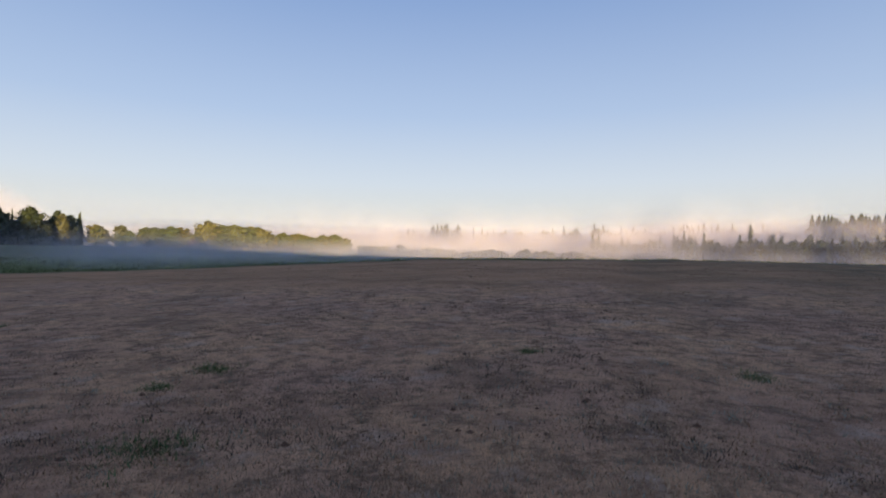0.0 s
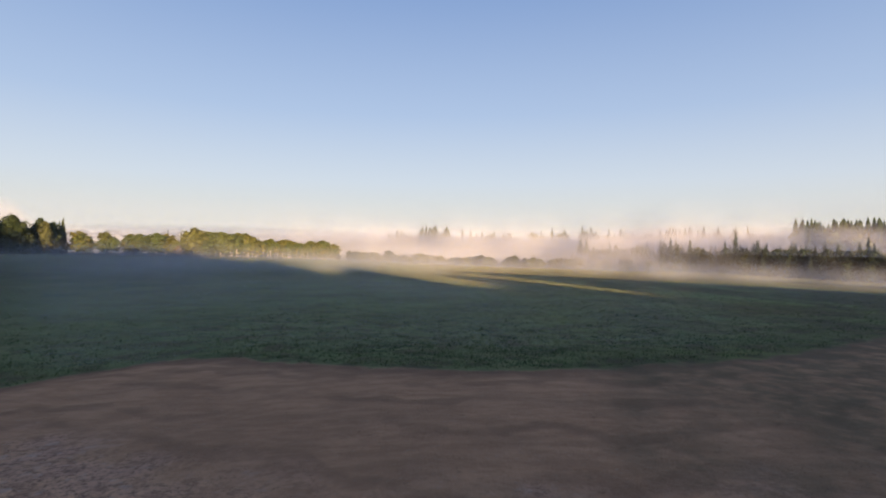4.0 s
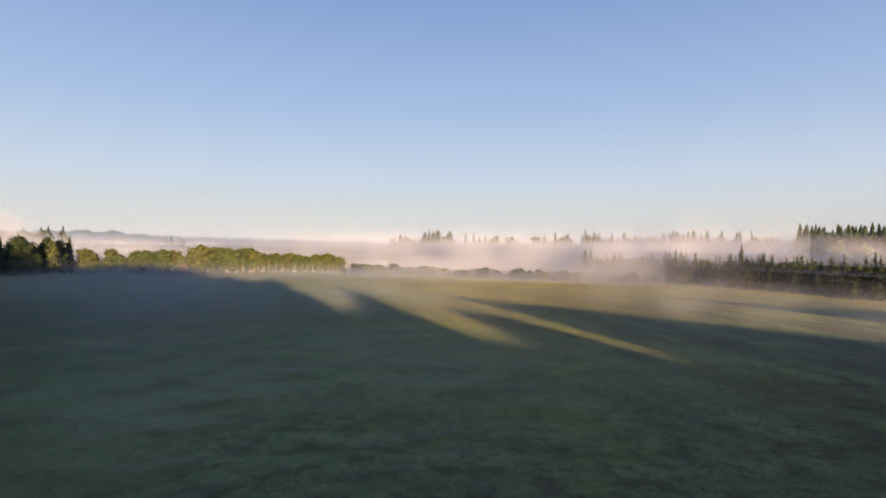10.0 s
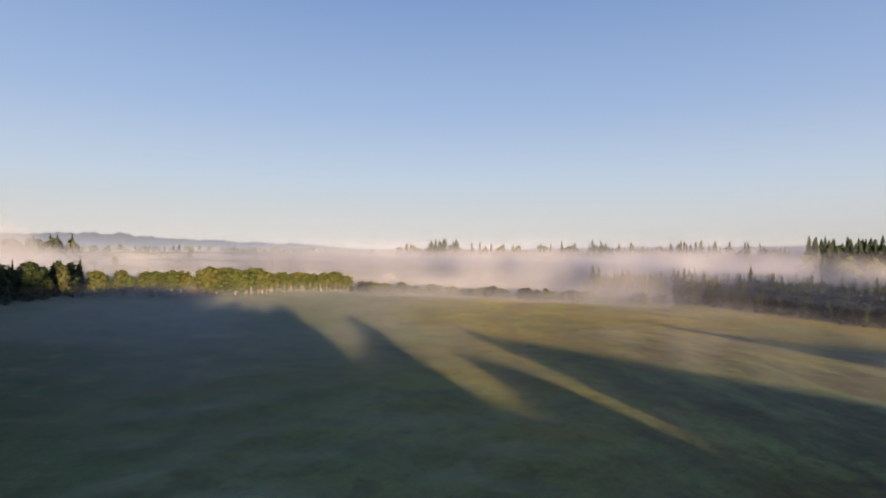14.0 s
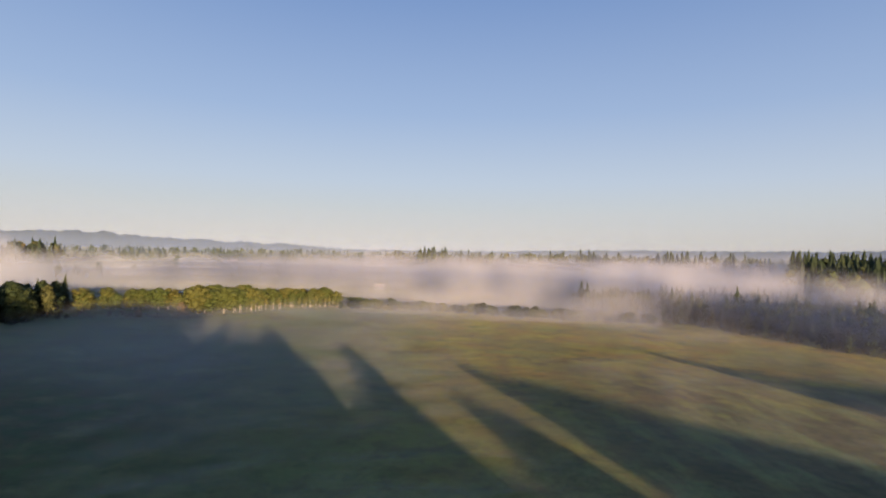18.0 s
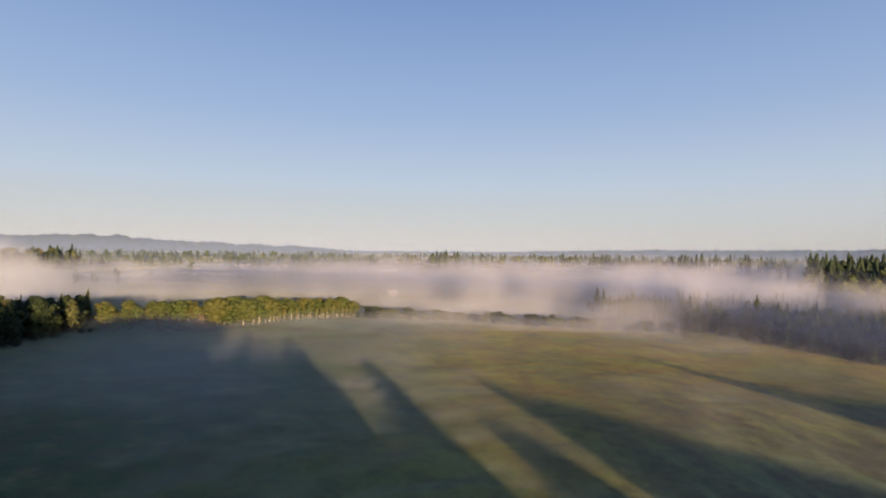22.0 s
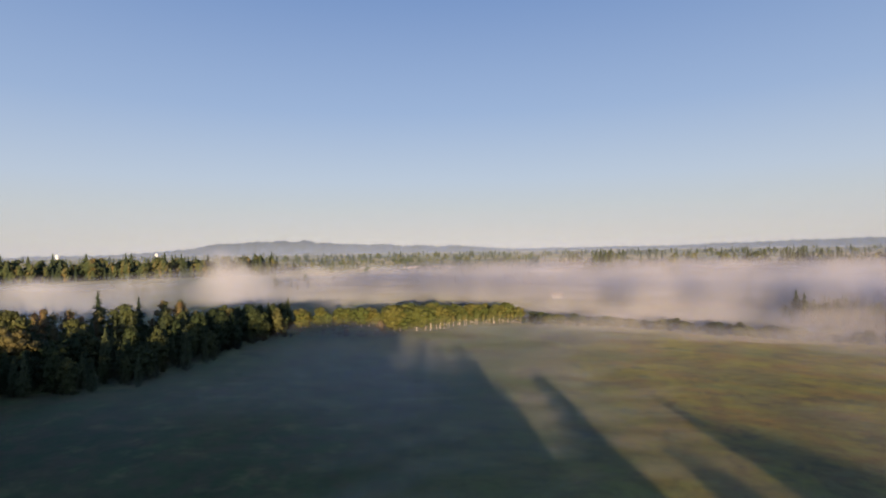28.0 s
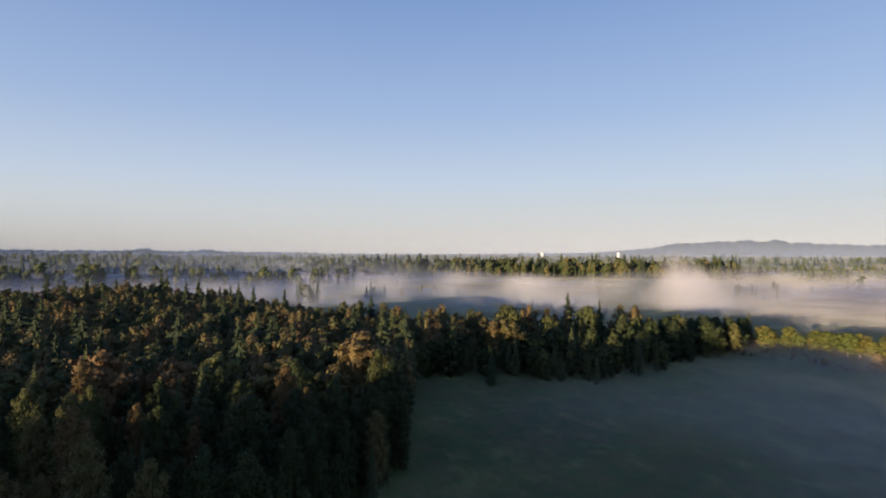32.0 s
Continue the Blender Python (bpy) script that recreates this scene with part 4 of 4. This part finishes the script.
def gabled(name, x, y, turn, w, d, h, rise, wall, roof, label, category, group="", windows=2):
    """A gabled building: walls, roof with eaves, door and windows."""
    ob = thing(name, label, category, group, at=pose(x, y, float(ground_z(x, y)), 0, 0, turn))
    a, b = w / 2, d / 2
    part("wall", [(-a, -b, -0.5), (a, -b, -0.5), (a, b, -0.5), (-a, b, -0.5), (-a, -b, h), (a, -b, h), (a, b, h), (-a, b, h), (-a, 0, h + rise), (a, 0, h + rise)],
         [(0, 1, 5, 4), (2, 3, 7, 6), (1, 2, 6, 9, 5), (3, 0, 4, 8, 7)], wall, ob)
    e, t = 0.5, 0.25
    k = rise / b
    lo = h - e * k + 0.05
    part("roof", [(-a - e, -b - e, lo), (a + e, -b - e, lo), (a + e, 0, h + rise + 0.05), (-a - e, 0, h + rise + 0.05), (a + e, b + e, lo), (-a - e, b + e, lo),
                  (-a - e, -b - e, lo + t), (a + e, -b - e, lo + t), (a + e, 0, h + rise + t), (-a - e, 0, h + rise + t), (a + e, b + e, lo + t), (-a - e, b + e, lo + t)],
         [(0, 3, 2, 1), (3, 5, 4, 2), (6, 7, 8, 9), (9, 8, 10, 11), (0, 1, 7, 6), (5, 11, 10, 4), (0, 6, 9, 3), (3, 9, 11, 5), (1, 2, 8, 7), (2, 4, 10, 8)], roof, ob)
    for q in range(windows):
        u = -a + w * (q + 1) / (windows + 1)
        p = Pile()
        p.box(u - 0.55, -b - 0.06, h * 0.42, u + 0.55, -b + 0.02, h * 0.42 + 1.2)
        frame_ob = part("window", p.verts(), p.f, M_STEEL, ob)
        p = Pile()
        p.box(u - 0.47, -b - 0.075, h * 0.42 + 0.08, u + 0.47, -b - 0.055, h * 0.42 + 1.12)
        part("pane", p.verts(), p.f, M_GLASS, frame_ob)
    p = Pile()
    p.box(a - 0.02, -0.6, -0.2, a + 0.06, 0.6, min(2.1, h - 0.3))
    part("door", p.verts(), p.f, M_ROOF, ob)
    return ob


gabled("barn", *bearing(4.7, 556), 12, 9, 6.5, 3.0, 2.6, M_WHITE, M_PALE_ROOF, "pale barn with pinkish metal roof in the misty pasture", "barn", windows=1)
gabled("barn", *bearing(-1.0, 640), -8, 10, 6, 2.6, 1.8, M_WHITE, M_ROOF, "low white farm shed in the mist", "barn", windows=2)
g = np.random.default_rng(77)
for k in range(30):
    a = 15.2 + 5.2 * g.random()
    x, y = bearing(a, 960 + 260 * g.random())
    gabled("house", x, y, 360 * g.random(), 8 + 6 * g.random(), 6 + 3 * g.random(), 2.8 + 2 * g.random(), 1.6 + 1.2 * g.random(), M_WHITE, (M_PALE_ROOF, M_ROOF)[k % 2], "small white house in the distant village", "house", "village houses")
for a, r, w in ((38.5, 1240, 46), (36.8, 1260, 30), (40.2, 1270, 24), (47, 1400, 20)):
    gabled("warehouse", *bearing(a, r), a + 4, w, 16, 6, 2, M_WHITE, M_PALE_ROOF, "long white warehouse beyond the trees", "warehouse", windows=4)
for a in (51.0, 43.4):
    x, y = bearing(a, 2900)
    ob = thing("water_tower", "white cylindrical water tank on the skyline", "water tower", at=pose(x, y, float(ground_z(x, y))))
    p, q = Pile(), Pile()
    taper(p, (0, 0, -1), (0, 0, 27), 6.5, 6.5, 20)
    part("tank", p.verts(), p.f, M_STEEL, ob)
    taper(q, (0, 0, 26.9), (0, 0, 29), 6.8, 1.0, 20)
    part("roof", q.verts(), q.f, M_STEEL, ob)

# ------------------------------------------------------------------ trees behind, whose shade lies over the field
WAY, SIDE = (-math.sin(radians(17)), math.cos(radians(17))), (math.cos(radians(17)), math.sin(radians(17)))
SLOPE = math.tan(radians(SUN_UP))


REACH = [(-290, 300), (-215, 275), (-165, 265), (-128, 280), (-116, 440), (-105, 420), (-95, 330), (-78, 362), (-60, 358), (-29, 330), (-26, 298), (-24, 272), (-20.5, 270), (-18, 284), (-15, 293), (-12, 268), (-9.5, 268), (-6, 258), (-4, 254), (-1.5, 260),
         (2, 270), (6, 258), (8.8, 240), (9.6, 203), (14, 196), (14.8, 170), (15.3, 152), (16.5, 144), (21, 146), (23, 152), (25, 176), (28, 210), (30, 236), (31.2, 205), (32, 172), (32.8, 140), (33.5, 110), (35, 96), (39, 84), (43, 96), (44.5, 122), (46, 140), (49, 126),
         (53, 116), (54, 90), (55.5, 66), (60, 66), (61, 120), (62.3, 192), (64, 178), (66, 161), (73, 148), (80, 135), (88, 115), (94, 98), (100, 85), (106, 72), (112, 58), (148, 56), (152, 120), (154.5, 190), (157, 214), (159, 170), (166, 140), (180, 130), (220, 110)]
g = np.random.default_rng(9)
high, under = [], []
for s in np.arange(-290, 218, 1.1):
    back = 110 + 3 * (g.random() - 0.5)
    reach = float(np.interp(s, *zip(*REACH)))
    x, y = SIDE[0] * s - WAY[0] * back, SIDE[1] * s - WAY[1] * back
    lift = float(ground_z(SIDE[0] * s + WAY[0] * reach, SIDE[1] * s + WAY[1] * reach) - ground_z(x, y))
    h = ((reach + back) * SLOPE * 1.03 + lift) * (1 + (0.03 if s > -100 else 0.2) * (g.random() - 0.5))
    high.append((x, y, h / 23, 0.66 if s < -46 else 0.42))
    under.append((x - 4 * WAY[0], y - 4 * WAY[1], h * 0.82 / 23, 0.7))
sow("eastern_tree_line", high, *line_leaf[0], FAR_MIXED, "tall row of trees whose shade crosses the field")
sow("eastern_tree_line", under, *line_leaf[1], FAR_GREEN, "understorey of the tall row of trees")

# ------------------------------------------------------------------ grass and weeds


def tufts(n, place, low, high, blades, spread, width, seed):
    """Tufts of bent blades; place gives x, y for a random pair."""
    g = np.random.default_rng(seed)
    xy = np.array([place(g) for _ in range(n)])
    z = ground_z(xy[:, 0], xy[:, 1])
    root = np.repeat(np.column_stack([xy, z]), blades, 0)
    m = len(root)
    h = np.repeat(low + (high - low) * g.random(n) ** 2, blades) * (0.6 + 0.6 * g.random(m))
    a = g.random(m) * 2 * math.pi
    root[:, :2] += g.normal(size=(m, 2)) * spread
    lean = h * (0.6 + 1.6 * g.random(m))
    side = np.column_stack([-np.sin(a), np.cos(a), np.zeros(m)]) * width * (0.6 + 0.8 * g.random((m, 1)))
    out = np.column_stack([np.cos(a) * lean, np.sin(a) * lean, h])
    v = np.stack([root - side - (0, 0, 0.02), root + side - (0, 0, 0.02), root + out], 1).reshape(-1, 3)
    return v, [(3 * i, 3 * i + 1, 3 * i + 2) for i in range(m)]


def blades_material(name, *stops):
    s = Shader(name)
    tone = s.ramp(s.math("ADD", s.math("MULTIPLY", s.island(), 0.5), s.math("MULTIPLY", s.span(s.noise(0.25, 3), 0.3, 0.7), 0.5)), *stops)
    return s.finish(tone, 0.8)


def on_pad(g):
    while True:
        r, a = 1.6 * (17 ** g.random()), radians(-52 + 104 * g.random())
        x, y = r * math.sin(a), r * math.cos(a)
        if y < edge_of_pad(x) - 4.5 * (0.6 + 0.8 * g.random()):
            return x, y


def past_pad(g):
    while True:
        r, a = 21 * (5.5 ** g.random()), radians(-50 + 100 * g.random())
        x, y = r * math.sin(a), r * math.cos(a)
        if y > edge_of_pad(x) + 0.4:
            return x, y


M_DRY = blades_material("dry_blades", (0.0, (0.10, 0.060, 0.040)), (0.4, (0.34, 0.20, 0.12)), (1.0, (0.74, 0.48, 0.29)))
M_BLADE = blades_material("green_blades", (0.0, (0.050, 0.072, 0.030)), (0.5, (0.110, 0.145, 0.055)), (1.0, (0.20, 0.18, 0.08)))
stuff("dry_grass", *tufts(46000, on_pad, 0.006, 0.036, 7, 0.06, 0.0032, 1), M_DRY, "short dry frosted grass on the bare pad", "grass")
stuff("meadow_grass", *tufts(20000, past_pad, 0.05, 0.22, 6, 0.14, 0.022, 2), M_BLADE, "rough green meadow grass and low weeds", "grass")

def on_lump(g):
    """Dark matted clumps, gathered in drifts."""
    while True:
        r, a = 3.0 * (8 ** g.random()), radians(-50 + 100 * g.random())
        x, y = r * math.sin(a), r * math.cos(a)
        if math.sin(x * 0.9 + 2) * math.sin(y * 0.7 - 0.6 * x) > -0.35 and y < edge_of_pad(x) - 5:
            return x, y


M_MATTED = blades_material("matted_blades", (0.0, (0.05, 0.036, 0.028)), (0.6, (0.10, 0.070, 0.050)), (1.0, (0.14, 0.12, 0.07)))
stuff("matted_grass", *tufts(1500, on_lump, 0.008, 0.034, 16, 0.06, 0.006, 4), M_MATTED, "dark matted clumps in the dry grass", "grass")
CLUMPS = ((-1.5, 2.85, 1.0), (-1.9, 4.7, 0.6), (-2.1, 4.1, 0.4), (2.6, 4.3, 0.5), (4.2, 3.6, 0.5), (-6.0, 7.4, 0.6), (0.9, 5.2, 0.35))


def on_clump(g):
    x, y, sc = CLUMPS[min(int(g.random() ** 1.6 * 7), 6)]
    return x + g.normal() * 0.13 * sc, y + g.normal() * 0.13 * sc


stuff("green_weeds", *tufts(420, on_clump, 0.015, 0.05, 6, 0.03, 0.006, 3), M_BLADE, "low green weeds growing in the dry grass", "weeds")

M_FROST = blades_material("frosted_blades", (0.0, (0.10, 0.105, 0.07)), (0.6, (0.24, 0.25, 0.18)), (1.0, (0.46, 0.44, 0.36)))
stuff("frosted_grass", *tufts(2600, on_pad, 0.008, 0.035, 9, 0.045, 0.005, 6), M_FROST, "small grey-green tufts white with frost on the pad", "grass")
g = np.random.default_rng(21)
clods = Pile()
for _ in range(260):
    x, y = on_lump(g)
    sc = 0.008 + 0.018 * g.random() ** 2
    z = float(ground_z(x, y))
    ring = [(x + math.cos(t) * sc * (0.8 + 0.5 * g.random()), y + math.sin(t) * sc * (0.8 + 0.5 * g.random()), z + sc * 0.25 * g.random()) for t in np.arange(6) * math.pi / 3]
    clods.add(ring + [(x, y, z + sc * (0.6 + 0.5 * g.random())), (x, y, z - sc)], [(i, (i + 1) % 6, 6) for i in range(6)] + [((i + 1) % 6, i, 7) for i in range(6)])
stuff("earth_clods", clods.verts(), clods.f, plain("dark_earth", (0.16, 0.085, 0.055), 0.95, 0.4, 20.0, bump=0.5), "small dark clods of earth scattered on the pad", "soil")
